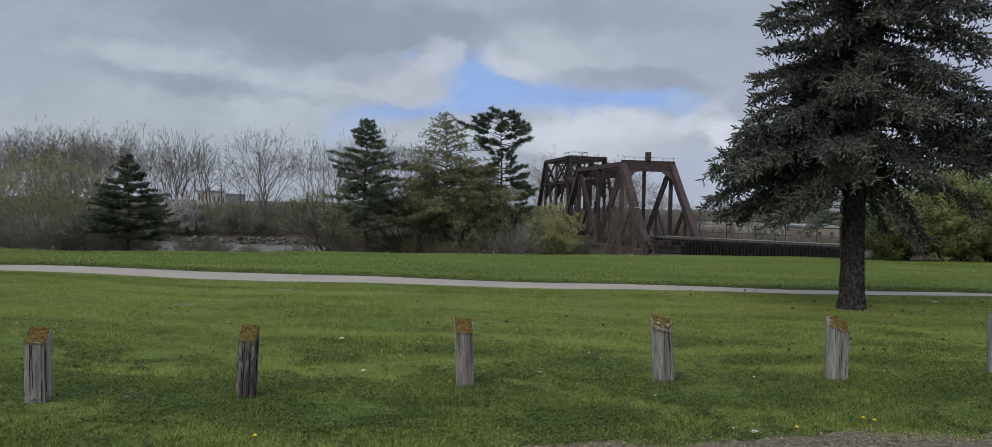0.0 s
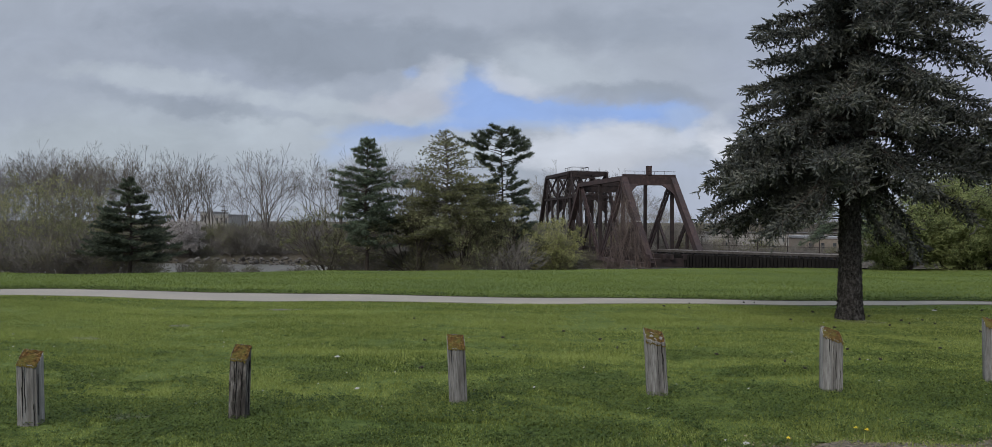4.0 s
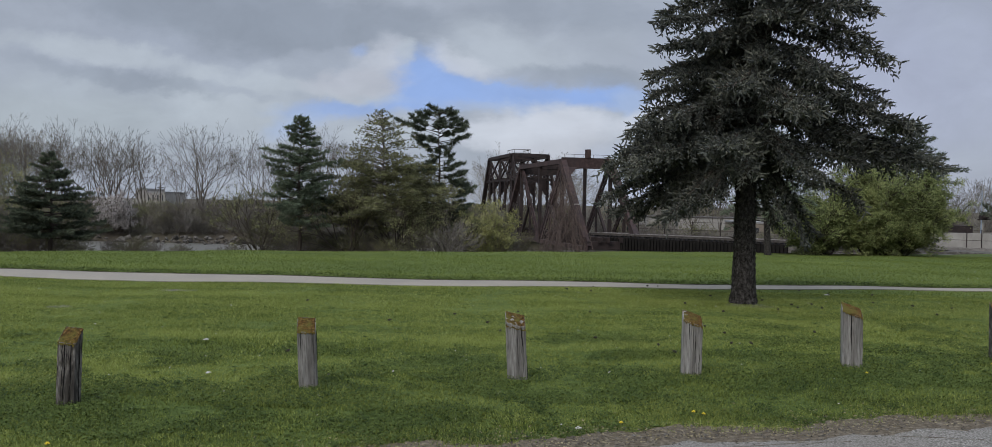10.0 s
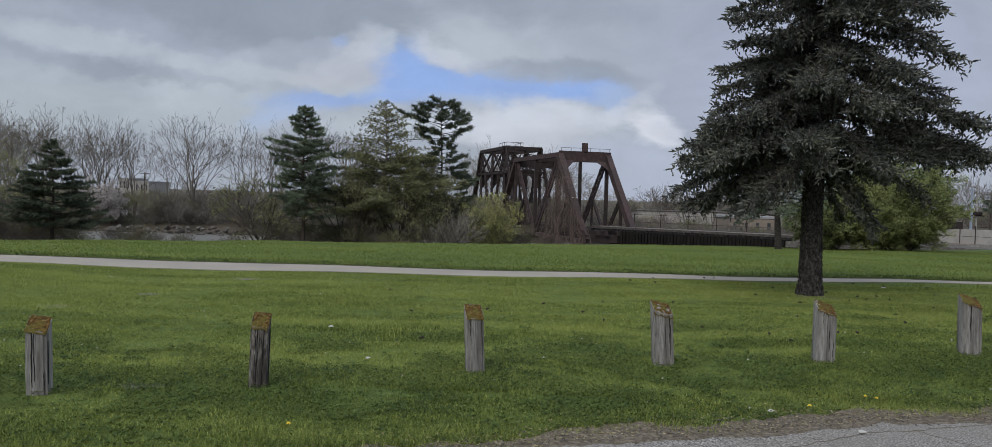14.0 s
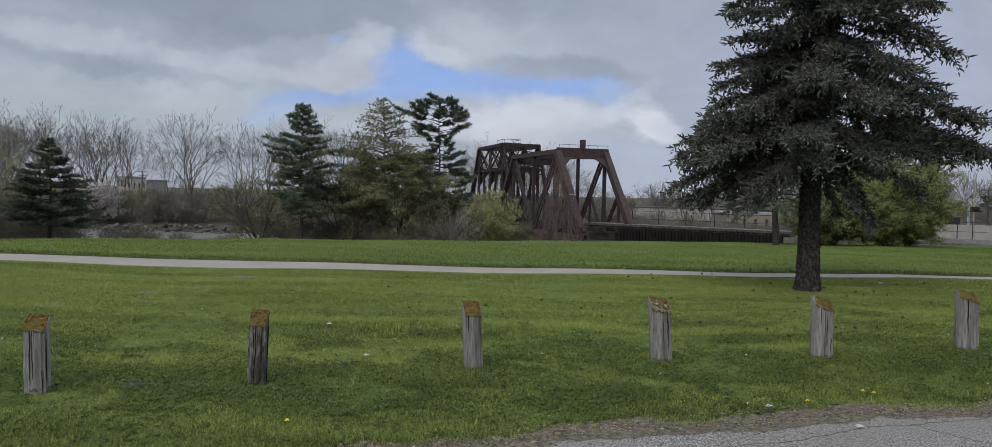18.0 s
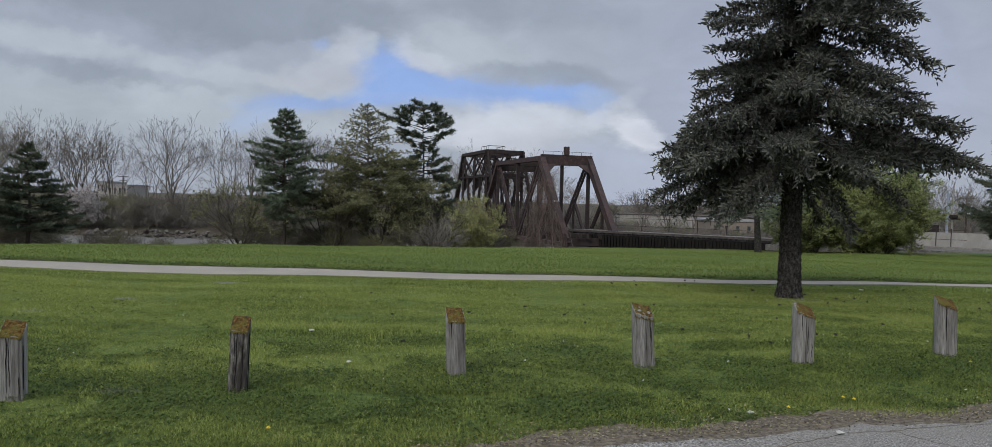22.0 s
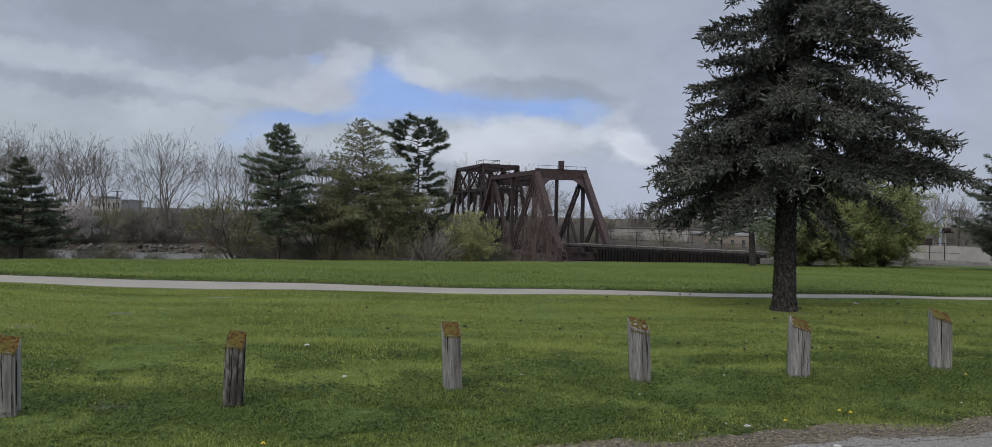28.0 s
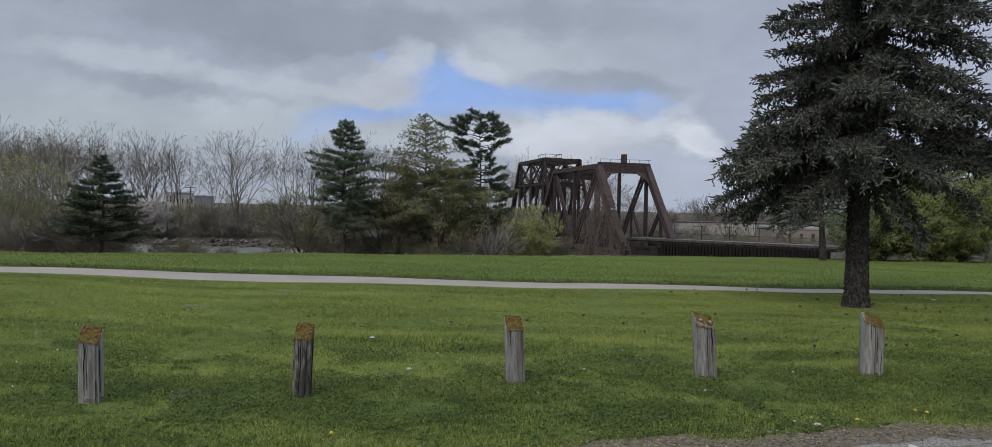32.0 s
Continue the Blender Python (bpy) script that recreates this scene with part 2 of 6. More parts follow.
# ---------------------------------------------------------------- materials
def material(name, stops, scale=4.0, rough=0.85, bump=0.3, detail=8.0, scale2=None, tint=None, metal=0.0, stretch=(1, 1, 1), per_object=0.0, per_island=0.0, bump_dist=0.01, spec=0.3, coords="Object", trans=0.0, tint_max=1.0):
    """A surface of noise-ramped colour at two scales with bump. stops: (place, colour) pairs."""
    m = bpy.data.materials.new(name)
    m.use_nodes = True
    nt = m.node_tree
    N, L = nt.nodes.new, nt.links.new
    b = nt.nodes["Principled BSDF"]
    b.inputs["Metallic"].default_value = metal
    b.inputs["Specular IOR Level"].default_value = spec
    tc = N("ShaderNodeTexCoord")
    mp = N("ShaderNodeMapping")
    mp.inputs["Scale"].default_value = stretch
    if coords == "World":
        geo = N("ShaderNodeNewGeometry")
        L(geo.outputs["Position"], mp.inputs[0])
    else:
        L(tc.outputs[coords], mp.inputs[0])
    n1 = N("ShaderNodeTexNoise")
    n1.inputs["Scale"].default_value, n1.inputs["Detail"].default_value, n1.inputs["Roughness"].default_value = scale, detail, 0.62
    L(mp.outputs[0], n1.inputs["Vector"])
    fac = n1.outputs["Fac"]
    if per_object or per_island:
        src = N("ShaderNodeObjectInfo").outputs["Random"] if per_object else N("ShaderNodeNewGeometry").outputs["Random Per Island"]
        add = N("ShaderNodeMath")
        add.operation = "MULTIPLY_ADD"
        L(src, add.inputs[0])
        add.inputs[1].default_value = per_object or per_island
        sub = N("ShaderNodeMath")
        sub.operation = "SUBTRACT"
        L(fac, sub.inputs[0])
        sub.inputs[1].default_value = (per_object or per_island) / 2
        L(sub.outputs[0], add.inputs[2])
        fac = add.outputs[0]
    ramp = N("ShaderNodeValToRGB")
    els = ramp.color_ramp.elements
    while len(els) < len(stops):
        els.new(0.5)
    for e, (p, c) in zip(els, stops):
        e.position, e.color = p, (*c, 1)
    L(fac, ramp.inputs[0])
    col = ramp.outputs[0]
    if scale2:
        n2 = N("ShaderNodeTexNoise")
        n2.inputs["Scale"].default_value, n2.inputs["Detail"].default_value = scale2, 5
        L(mp.outputs[0], n2.inputs["Vector"])
        mr = N("ShaderNodeMapRange")
        mr.inputs["From Min"].default_value, mr.inputs["From Max"].default_value = 0.42, 0.66
        mr.inputs["To Max"].default_value = tint_max
        L(n2.outputs["Fac"], mr.inputs["Value"])
        mx = N("ShaderNodeMix")
        mx.data_type = "RGBA"
        L(mr.outputs[0], mx.inputs["Factor"])
        L(col, mx.inputs[6])
        mx.inputs[7].default_value = (*tint, 1)
        col = mx.outputs[2]
    L(col, b.inputs["Base Color"])
    rr = N("ShaderNodeMapRange")
    rr.inputs["To Min"].default_value, rr.inputs["To Max"].default_value = max(rough - 0.12, 0.05), min(rough + 0.1, 1)
    L(n1.outputs["Fac"], rr.inputs["Value"])
    L(rr.outputs[0], b.inputs["Roughness"])
    if bump:
        bp = N("ShaderNodeBump")
        bp.inputs["Strength"].default_value, bp.inputs["Distance"].default_value = bump, bump_dist
        L(n1.outputs["Fac"], bp.inputs["Height"])
        L(bp.outputs[0], b.inputs["Normal"])
    if trans:
        tr = N("ShaderNodeBsdfTranslucent")
        L(col, tr.inputs["Color"])
        ms = N("ShaderNodeMixShader")
        ms.inputs[0].default_value = trans
        L(b.outputs[0], ms.inputs[1])
        L(tr.outputs[0], ms.inputs[2])
        L(ms.outputs[0], nt.nodes["Material Output"].inputs["Surface"])
    return m


M_LAWN = material("lawn_soil", [(0.25, (0.03, 0.044, 0.012)), (0.5, (0.068, 0.098, 0.024)), (0.75, (0.14, 0.17, 0.05))], scale=9, bump=0.8, bump_dist=0.03, scale2=0.3, tint=(0.105, 0.135, 0.036), coords="World", stretch=(0.6, 1.6, 1), rough=0.95, spec=0.1)
M_BLADE = material("grass_blade", [(0.15, (0.027, 0.046, 0.01)), (0.5, (0.112, 0.146, 0.024)), (0.88, (0.26, 0.29, 0.076))], scale=0.9, bump=0, per_island=0.75, coords="World", rough=0.7, spec=0.2, trans=0.3, scale2=0.5, tint=(0.26, 0.295, 0.075), stretch=(0.35, 1.9, 1))
M_BLADE_DRY = material("pale_grass_blade", [(0.15, (0.12, 0.165, 0.04)), (0.5, (0.25, 0.292, 0.072)), (0.88, (0.38, 0.42, 0.145))], scale=0.9, bump=0, per_island=0.7, coords="World", rough=0.75, spec=0.15, trans=0.3)
M_BLADE_FAR = material("far_grass_blade", [(0.15, (0.045, 0.072, 0.016)), (0.5, (0.126, 0.162, 0.03)), (0.88, (0.22, 0.262, 0.066))], scale=0.5, bump=0, per_island=0.5, coords="World", rough=0.7, spec=0.2, trans=0.3, scale2=0.4, tint=(0.17, 0.21, 0.05), tint_max=0.7, stretch=(0.15, 0.5, 1))
M_CLOVER = material("clover_leaf", [(0.2, (0.024, 0.046, 0.01)), (0.55, (0.064, 0.092, 0.0175)), (0.85, (0.13, 0.17, 0.045))], scale=1.2, bump=0, per_island=0.5, coords="World", rough=0.75, spec=0.2, trans=0.2)
M_STRAW = material("dry_straw", [(0.2, (0.16, 0.13, 0.07)), (0.8, (0.36, 0.31, 0.19))], scale=2, bump=0, per_island=0.5, coords="World", rough=0.8, spec=0.1, trans=0.2)
M_ASPHALT = material("worn_asphalt", [(0.38, (0.05, 0.047, 0.042)), (0.5, (0.175, 0.163, 0.146)), (0.62, (0.37, 0.35, 0.32))], scale=72, bump=1.0, bump_dist=0.008, scale2=0.8, tint=(0.17, 0.155, 0.13), tint_max=0.5, coords="World", rough=0.95, spec=0.12)
M_DIRT = material("gritty_dirt", [(0.3, (0.055, 0.044, 0.03)), (0.52, (0.125, 0.103, 0.074)), (0.75, (0.24, 0.205, 0.155))], scale=22, bump=0.9, bump_dist=0.012, coords="World", rough=0.95, spec=0.1)
M_PATH = material("pale_concrete_path", [(0.3, (0.21, 0.187, 0.152)), (0.6, (0.285, 0.254, 0.208))], scale=14, bump=0.3, scale2=0.7, tint=(0.225, 0.203, 0.17), coords="World", rough=0.9)
M_POST = material("weathered_grey_timber", [(0.3, (0.075, 0.069, 0.063)), (0.44, (0.19, 0.18, 0.166)), (0.7, (0.35, 0.338, 0.318))], scale=12, stretch=(6.5, 6.5, 0.55), bump=1.0, bump_dist=0.016, detail=12, scale2=1.3, tint=(0.075, 0.068, 0.062), tint_max=0.7, per_object=0.16, rough=0.95, spec=0.1)
M_POST_DARK = material("dark_blotched_timber", [(0.36, (0.018, 0.016, 0.014)), (0.5, (0.11, 0.1, 0.09)), (0.68, (0.28, 0.262, 0.24))], scale=9, stretch=(5, 5, 1.1), bump=1.0, bump_dist=0.018, detail=12, scale2=1.6, tint=(0.04, 0.036, 0.032), rough=0.95, spec=0.1)
M_MOSS = material("orange_brown_lichen", [(0.32, (0.02, 0.014, 0.008)), (0.45, (0.06, 0.034, 0.012)), (0.58, (0.12, 0.066, 0.02)), (0.72, (0.22, 0.175, 0.1))], scale=48, bump=1.0, bump_dist=0.012, rough=1.0, spec=0.05, scale2=7, tint=(0.1, 0.1, 0.025))
M_BARK = material("spruce_bark", [(0.34, (0.013, 0.0115, 0.011)), (0.5, (0.04, 0.036, 0.033)), (0.68, (0.095, 0.088, 0.082))], scale=24, stretch=(1, 1, 0.6), bump=1.0, bump_dist=0.04, rough=0.95, spec=0.1)
M_BARK_GREY = material("grey_bark", [(0.3, (0.085, 0.077, 0.068)), (0.6, (0.17, 0.155, 0.136))], scale=3, bump=0.5, per_object=0.2, rough=0.95, spec=0.1)
M_BARK_DARK = material("dark_bark", [(0.3, (0.032, 0.026, 0.022)), (0.6, (0.072, 0.06, 0.05))], scale=3, bump=0.5, rough=0.95, spec=0.1)
M_BARK_FAN = material("brown_grey_bark", [(0.3, (0.075, 0.066, 0.057)), (0.6, (0.145, 0.13, 0.113))], scale=3, bump=0.3, per_object=0.2, rough=0.95, spec=0.1)
M_TWIG_TAN = material("tan_twigs", [(0.3, (0.105, 0.092, 0.07)), (0.7, (0.18, 0.158, 0.12))], scale=0.5, bump=0, per_object=0.3, rough=0.95, spec=0.1)
M_TWIG_PALE = material("pale_twigs", [(0.3, (0.17, 0.152, 0.115)), (0.7, (0.29, 0.265, 0.2))], scale=0.5, bump=0, per_object=0.3, rough=0.95, spec=0.1)
M_TWIG_RED = material("reddish_brown_vine", [(0.3, (0.07, 0.053, 0.046)), (0.7, (0.145, 0.112, 0.097))], scale=0.8, bump=0, rough=0.95, spec=0.1)
M_SPRUCE = material("spruce_needles", [(0.22, (0.042, 0.047, 0.044)), (0.5, (0.105, 0.112, 0.098)), (0.82, (0.225, 0.225, 0.18))], scale=1.1, bump=0, per_island=0.45, coords="World", rough=0.75, spec=0.2, trans=0.35)
M_PINE = material("pine_needles", [(0.25, (0.045, 0.062, 0.042)), (0.5, (0.1, 0.128, 0.082)), (0.8, (0.18, 0.21, 0.13))], scale=0.6, bump=0, per_island=0.45, coords="World", rough=0.8, spec=0.15, trans=0.25)
M_PINE_DARK = material("dark_pine_needles", [(0.25, (0.03, 0.039, 0.028)), (0.5, (0.068, 0.083, 0.055)), (0.8, (0.13, 0.148, 0.09))], scale=0.6, bump=0, per_island=0.45, coords="World", rough=0.8, spec=0.15, trans=0.22)
M_OLIVE = material("olive_spring_foliage", [(0.25, (0.065, 0.068, 0.033)), (0.5, (0.14, 0.143, 0.068)), (0.8, (0.25, 0.245, 0.118))], scale=0.5, bump=0, per_island=0.5, coords="World", rough=0.8, spec=0.15, trans=0.2)
M_LEAF = material("fresh_spring_leaves", [(0.25, (0.078, 0.096, 0.034)), (0.5, (0.16, 0.186, 0.064)), (0.8, (0.27, 0.295, 0.114))], scale=0.6, bump=0, per_island=0.55, coords="World", rough=0.7, spec=0.2, trans=0.25)
M_CATKIN = material("yellow_willow_leaves", [(0.25, (0.12, 0.125, 0.045)), (0.5, (0.25, 0.25, 0.09)), (0.8, (0.42, 0.41, 0.17))], scale=0.6, bump=0, per_island=0.5, coords="World", rough=0.75, spec=0.15, trans=0.25)
M_BLOSSOM = material("pale_blossom", [(0.3, (0.28, 0.252, 0.235)), (0.7, (0.47, 0.43, 0.405))], scale=0.8, bump=0, per_island=0.4, coords="World", rough=0.8, spec=0.1, trans=0.2)
M_RUST = material("rusted_brown_steel", [(0.25, (0.022, 0.015, 0.0145)), (0.5, (0.052, 0.033, 0.031)), (0.75, (0.105, 0.066, 0.058))], scale=2.6, bump=0.4, scale2=0.5, tint=(0.042, 0.031, 0.031), rough=0.8, metal=0.15)
M_RUST_DARK = material("black_brown_steel", [(0.3, (0.014, 0.011, 0.011)), (0.7, (0.05, 0.035, 0.032))], scale=1.6, bump=0.4, rough=0.8, metal=0.15)
M_TIMBER = material("creosoted_timber", [(0.3, (0.006, 0.0055, 0.005)), (0.7, (0.018, 0.016, 0.0145))], scale=3, stretch=(1, 1, 0.4), bump=0.6, rough=0.9, spec=0.1)
M_DECK = material("grey_brown_deck_timber", [(0.3, (0.03, 0.026, 0.024)), (0.7, (0.09, 0.08, 0.072))], scale=3, bump=0.5, rough=0.9, per_object=0.2)
M_RAIL = material("worn_steel_rail", [(0.3, (0.16, 0.14, 0.13)), (0.7, (0.34, 0.32, 0.3))], scale=3, bump=0.1, rough=0.5, metal=0.6)
M_BALLAST = material("grey_ballast", [(0.3, (0.045, 0.041, 0.037)), (0.5, (0.095, 0.087, 0.078)), (0.7, (0.19, 0.178, 0.16))], scale=7, bump=1.0, bump_dist=0.05, coords="World", rough=0.95)
M_CONCRETE = material("stained_concrete", [(0.3, (0.2, 0.19, 0.175)), (0.7, (0.34, 0.325, 0.3))], scale=2.0, bump=0.2, scale2=0.4, tint=(0.24, 0.225, 0.205), stretch=(1, 1, 0.5), rough=0.9)
M_ROCK = material("pale_riprap", [(0.3, (0.05, 0.044, 0.038)), (0.7, (0.13, 0.118, 0.105))], scale=2.5, bump=0.6, bump_dist=0.05, per_object=0.3, rough=0.95)
M_WALLTAN = material("tan_brick_wall", [(0.3, (0.15, 0.125, 0.1)), (0.7, (0.22, 0.185, 0.15))], scale=3, bump=0.2, rough=0.9)
M_WALLGREY = material("grey_cladding", [(0.3, (0.2, 0.2, 0.205)), (0.7, (0.27, 0.27, 0.275))], scale=1, bump=0.1, rough=0.8)
M_GLASSDARK = material("dark_window_glass", [(0.3, (0.02, 0.022, 0.026)), (0.7, (0.05, 0.055, 0.06))], scale=1, bump=0, rough=0.45, spec=0.2)
M_SCUFF = material("scuffed_grey_soil", [(0.3, (0.085, 0.085, 0.06)), (0.7, (0.17, 0.17, 0.125))], scale=18, bump=0.6, coords="World", rough=0.95, spec=0.1)
M_YELLOW = material("dandelion_yellow", [(0.3, (0.6, 0.42, 0.01)), (0.7, (0.85, 0.65, 0.03))], scale=40, bump=0.3, rough=0.7)
M_WHITE = material("pale_litter", [(0.3, (0.28, 0.27, 0.24)), (0.7, (0.48, 0.46, 0.42))], scale=20, bump=0.3, rough=0.8)
M_DEBRIS = material("dark_plant_debris", [(0.3, (0.02, 0.016, 0.012)), (0.7, (0.06, 0.05, 0.04))], scale=20, bump=0.3, rough=0.9)
M_PALE_BLUE = material("pale_blue_paint", [(0.3, (0.2, 0.235, 0.29)), (0.7, (0.27, 0.31, 0.37))], scale=4, bump=0.1, rough=0.6)


def water_material():
    m = bpy.data.materials.new("river_water")
    m.use_nodes = True
    nt = m.node_tree
    b = nt.nodes["Principled BSDF"]
    b.inputs["Base Color"].default_value = (0.16, 0.155, 0.14, 1)
    b.inputs["Roughness"].default_value = 0.3
    geo = nt.nodes.new("ShaderNodeNewGeometry")
    mp = nt.nodes.new("ShaderNodeMapping")
    mp.inputs["Scale"].default_value = (0.35, 1.2, 1)
    n = nt.nodes.new("ShaderNodeTexNoise")
    n.inputs["Scale"].default_value, n.inputs["Detail"].default_value = 1.5, 6
    bp = nt.nodes.new("ShaderNodeBump")
    bp.inputs["Strength"].default_value, bp.inputs["Distance"].default_value = 0.3, 0.06
    nt.links.new(geo.outputs["Position"], mp.inputs[0])
    nt.links.new(mp.outputs[0], n.inputs["Vector"])
    nt.links.new(n.outputs["Fac"], bp.inputs["Height"])
    nt.links.new(bp.outputs[0], b.inputs["Normal"])
    return m


M_WATER = water_material()
M_LITTER = material("brown_leaf_litter", [(0.3, (0.045, 0.038, 0.03)), (0.6, (0.085, 0.072, 0.056)), (0.8, (0.13, 0.112, 0.085))], scale=2.0, bump=0.6, bump_dist=0.05, scale2=0.2, tint=(0.08, 0.073, 0.05), coords="World", rough=0.95, spec=0.1)


# ---------------------------------------------------------------- mesh helpers
class Soup:
    """Vertices and faces of one mesh in the making."""

    def __init__(self):
        self.v, self.f = [], []

    def tube(self, pts, radii, sides=5, cap=False):
        start = len(self.v)
        pts = [Vector(p) for p in pts]
        for i, p in enumerate(pts):
            d = (pts[min(i + 1, len(pts) - 1)] - pts[max(i - 1, 0)]).normalized()
            a = d.cross(Vector((0.13, 0.31, 0.94)) if abs(d.z) < 0.93 else Vector((1, 0.2, 0))).normalized()
            b = d.cross(a)
            for k in range(sides):
                t = 2 * math.pi * k / sides
                self.v.append(p + (a * math.cos(t) + b * math.sin(t)) * radii[i])
        for i in range(len(pts) - 1):
            for k in range(sides):
                k2 = (k + 1) % sides
                s = start + i * sides
                self.f.append((s + k, s + k2, s + sides + k2, s + sides + k))
        if cap:
            self.f.append(tuple(start + (len(pts) - 1) * sides + k for k in range(sides)))
            self.f.append(tuple(start + k for k in reversed(range(sides))))

    def beam(self, a, b, w, h, up=(0, 0, 1)):
        """A square bar from a to b, w wide and h high."""
        a, b = Vector(a), Vector(b)
        d = (b - a).normalized()
        s = d.cross(Vector(up))
        if s.length < 1e-3:
            s = d.cross(Vector((1, 0, 0)))
        s = s.normalized() * (w / 2)
        u = s.cross(d).normalized() * (h / 2)
        n = len(self.v)
        for p in (a, b):
            self.v += [p - s - u, p + s - u, p + s + u, p - s + u]
        self.f += [(n, n + 3, n + 2, n + 1), (n + 4, n + 5, n + 6, n + 7)]
        self.f += [(n + k, n + (k + 1) % 4, n + 4 + (k + 1) % 4, n + 4 + k) for k in range(4)]

    def box(self, x0, x1, y0, y1, z0, z1):
        self.beam(((x0 + x1) / 2, y0, (z0 + z1) / 2), ((x0 + x1) / 2, y1, (z0 + z1) / 2), x1 - x0, z1 - z0)

    def plate(self, pts, thick):
        """A flat polygon given thickness along its normal."""
        pts = [Vector(p) for p in pts]
        nrm = (pts[1] - pts[0]).cross(pts[2] - pts[0]).normalized() * (thick / 2)
        n, c = len(self.v), len(pts)
        self.v += [p + nrm for p in pts] + [p - nrm for p in pts]
        self.f += [tuple(range(n, n + c)), tuple(n + c + k for k in reversed(range(c)))]
        self.f += [(n + k, n + c + k, n + c + (k + 1) % c, n + (k + 1) % c) for k in range(c)]

    def tri_blade(self, p, d, length, width, side):
        n = len(self.v)
        s = side * (width / 2)
        self.v += [p - s, p + s, p + d * length]
        self.f.append((n, n + 1, n + 2))

    def leaf(self, p, d, side, length, width):
        n = len(self.v)
        self.v += [p, p + d * length * 0.45 + side * width / 2, p + d * length, p + d * length * 0.45 - side * width / 2]
        self.f.append((n, n + 1, n + 2, n + 3))

    def mesh(self, name, mat, smooth=False):
        me = bpy.data.meshes.new(name)
        me.from_pydata([tuple(v) for v in self.v], [], self.f)
        me.materials.append(mat)
        if smooth:
            me.polygons.foreach_set("use_smooth", [True] * len(me.polygons))
        me.update()
        return me


def part(name, soup, mat, parent=None, label="", smooth=False):
    """One mesh object under a thing or a part."""
    ob = new(name, soup.mesh(name, mat, smooth) if isinstance(soup, Soup) else soup)
    if parent is not None:
        ob.parent = parent
    if label:
        tagged(ob, label)
    return ob


def thing(name, label, category, group="", at=(0, 0, 0), kind=""):
    ob = new(name)
    ob.location = at
    return tagged(ob, label, category, group, kind)


def rnd(a, b):
    return random.uniform(a, b)


def rvec():
    while True:
        v = Vector((rnd(-1, 1), rnd(-1, 1), rnd(-1, 1)))
        if 0.05 < v.length < 1:
            return v.normalized()


# ---------------------------------------------------------------- ground
def crest(x):
    """How far off the lawn's far edge lies."""
    xs = (-200, -18.2, -15.1, -11.4, -6.4, -0.9, 7.5, 17.2, 31.2, 60, 200)
    ys = (22.3, 26.3, 29.0, 32.2, 34.5, 37.2, 43.8, 45.6, 53.1, 60, 90)
    return float(np.interp(x, xs, ys))


def ground_z(x, y):
    c = crest(x)
    z = 0.02 * math.sin(x * 0.9 + y * 0.35) + 0.03 * noise.noise((x * 0.25, y * 0.25, 1.7))
    if y < 6.2:
        z *= 0.3
    z -= 0.028 * max(0.0, min(y, 60) - 18.5)
    if y > c:
        d = y - c
        mixx = min(max((x - 24) / 8, 0), 1) * min(max((75 - y) / 10, 0), 1)
        land = -1.9 * (1 - mixx) + -0.3 * mixx
        z += land * (1 - math.exp(-(d / 9.0) ** 1.6))
        # river bed under the bridge and out to the side
        r0, r1 = 74 + max(0, x - 2) * 1.2, 97 + max(0, x - 2) * 0.5
        if x < 60 and y > r0 - 8:
            bed = min(max((y - (r0 - 8)) / 8, 0), 1) * min(max((r1 + 4 - y) / 4, 0), 1)
            z += -2.6 * bed
        if y > r1:
            z += 0.9 * min((y - r1) / 12, 1)
    return z


def build_ground():
    xs = np.concatenate([[-3000, -900, -400, -220], np.arange(-150, -24, 4.0), np.arange(-24, 26, 0.4), np.arange(26, 150, 4.0), [220, 400, 900, 3000]])
    ys = np.concatenate([[-600, -100, -30], np.arange(-8, 3.9, 1.0), np.arange(4, 48, 0.33), np.arange(48, 130, 2.0), [150, 200, 400, 1200, 4000]])
    V = [(x, y, ground_z(x, y)) for y in ys for x in xs]
    w = len(xs)
    Fc = [(j * w + i, j * w + i + 1, (j + 1) * w + i + 1, (j + 1) * w + i) for j in range(len(ys) - 1) for i in range(w - 1)]
    me = bpy.data.meshes.new("ground")
    me.from_pydata(V, [], Fc)
    me.materials.append(M_LAWN)
    me.materials.append(M_LITTER)
    idx = [1 if ys[j] > crest(xs[i]) + 7 else 0 for j in range(len(ys) - 1) for i in range(w - 1)]
    me.polygons.foreach_set("material_index", idx)
    me.polygons.foreach_set("use_smooth", [True] * len(Fc))
    return tagged(new("ground", me), "mown green park lawn sloping down to the river bank", "lawn", kind="structure")


build_ground()


def road_edge(x):
    """The broken edge of the asphalt."""
    x = min(max(x, -20), 12.0)
    return 4.74 + 0.40 * x - 0.016 * x * x + 0.05 * math.sin(x * 3.1) + 0.03 * math.sin(x * 9.7 + 1)


def strip(name, x0, x1, near, far, z, mat, step=0.1, rows=6):
    """A thin sheet between two wavy lines, with a skirt."""
    s = Soup()
    n = int((x1 - x0) / step)
    for i in range(n + 1):
        x = x0 + (x1 - x0) * i / n
        a, b = near(x), far(x)
        for k in range(rows + 1):
            y = a + (b - a) * k / rows
            zz = z(x, y)
            s.v.append(Vector((x, y, zz)))
        s.v.append(Vector((x, b, zz - 0.08)))
        s.v.append(Vector((x, a, zz - 0.08)))
    r = rows + 3
    for i in range(n):
        for k in range(r):
            k2 = (k + 1) % r
            s.f.append((i * r + k, (i + 1) * r + k, (i + 1) * r + k2, i * r + k2))
    return part(name, s, mat)


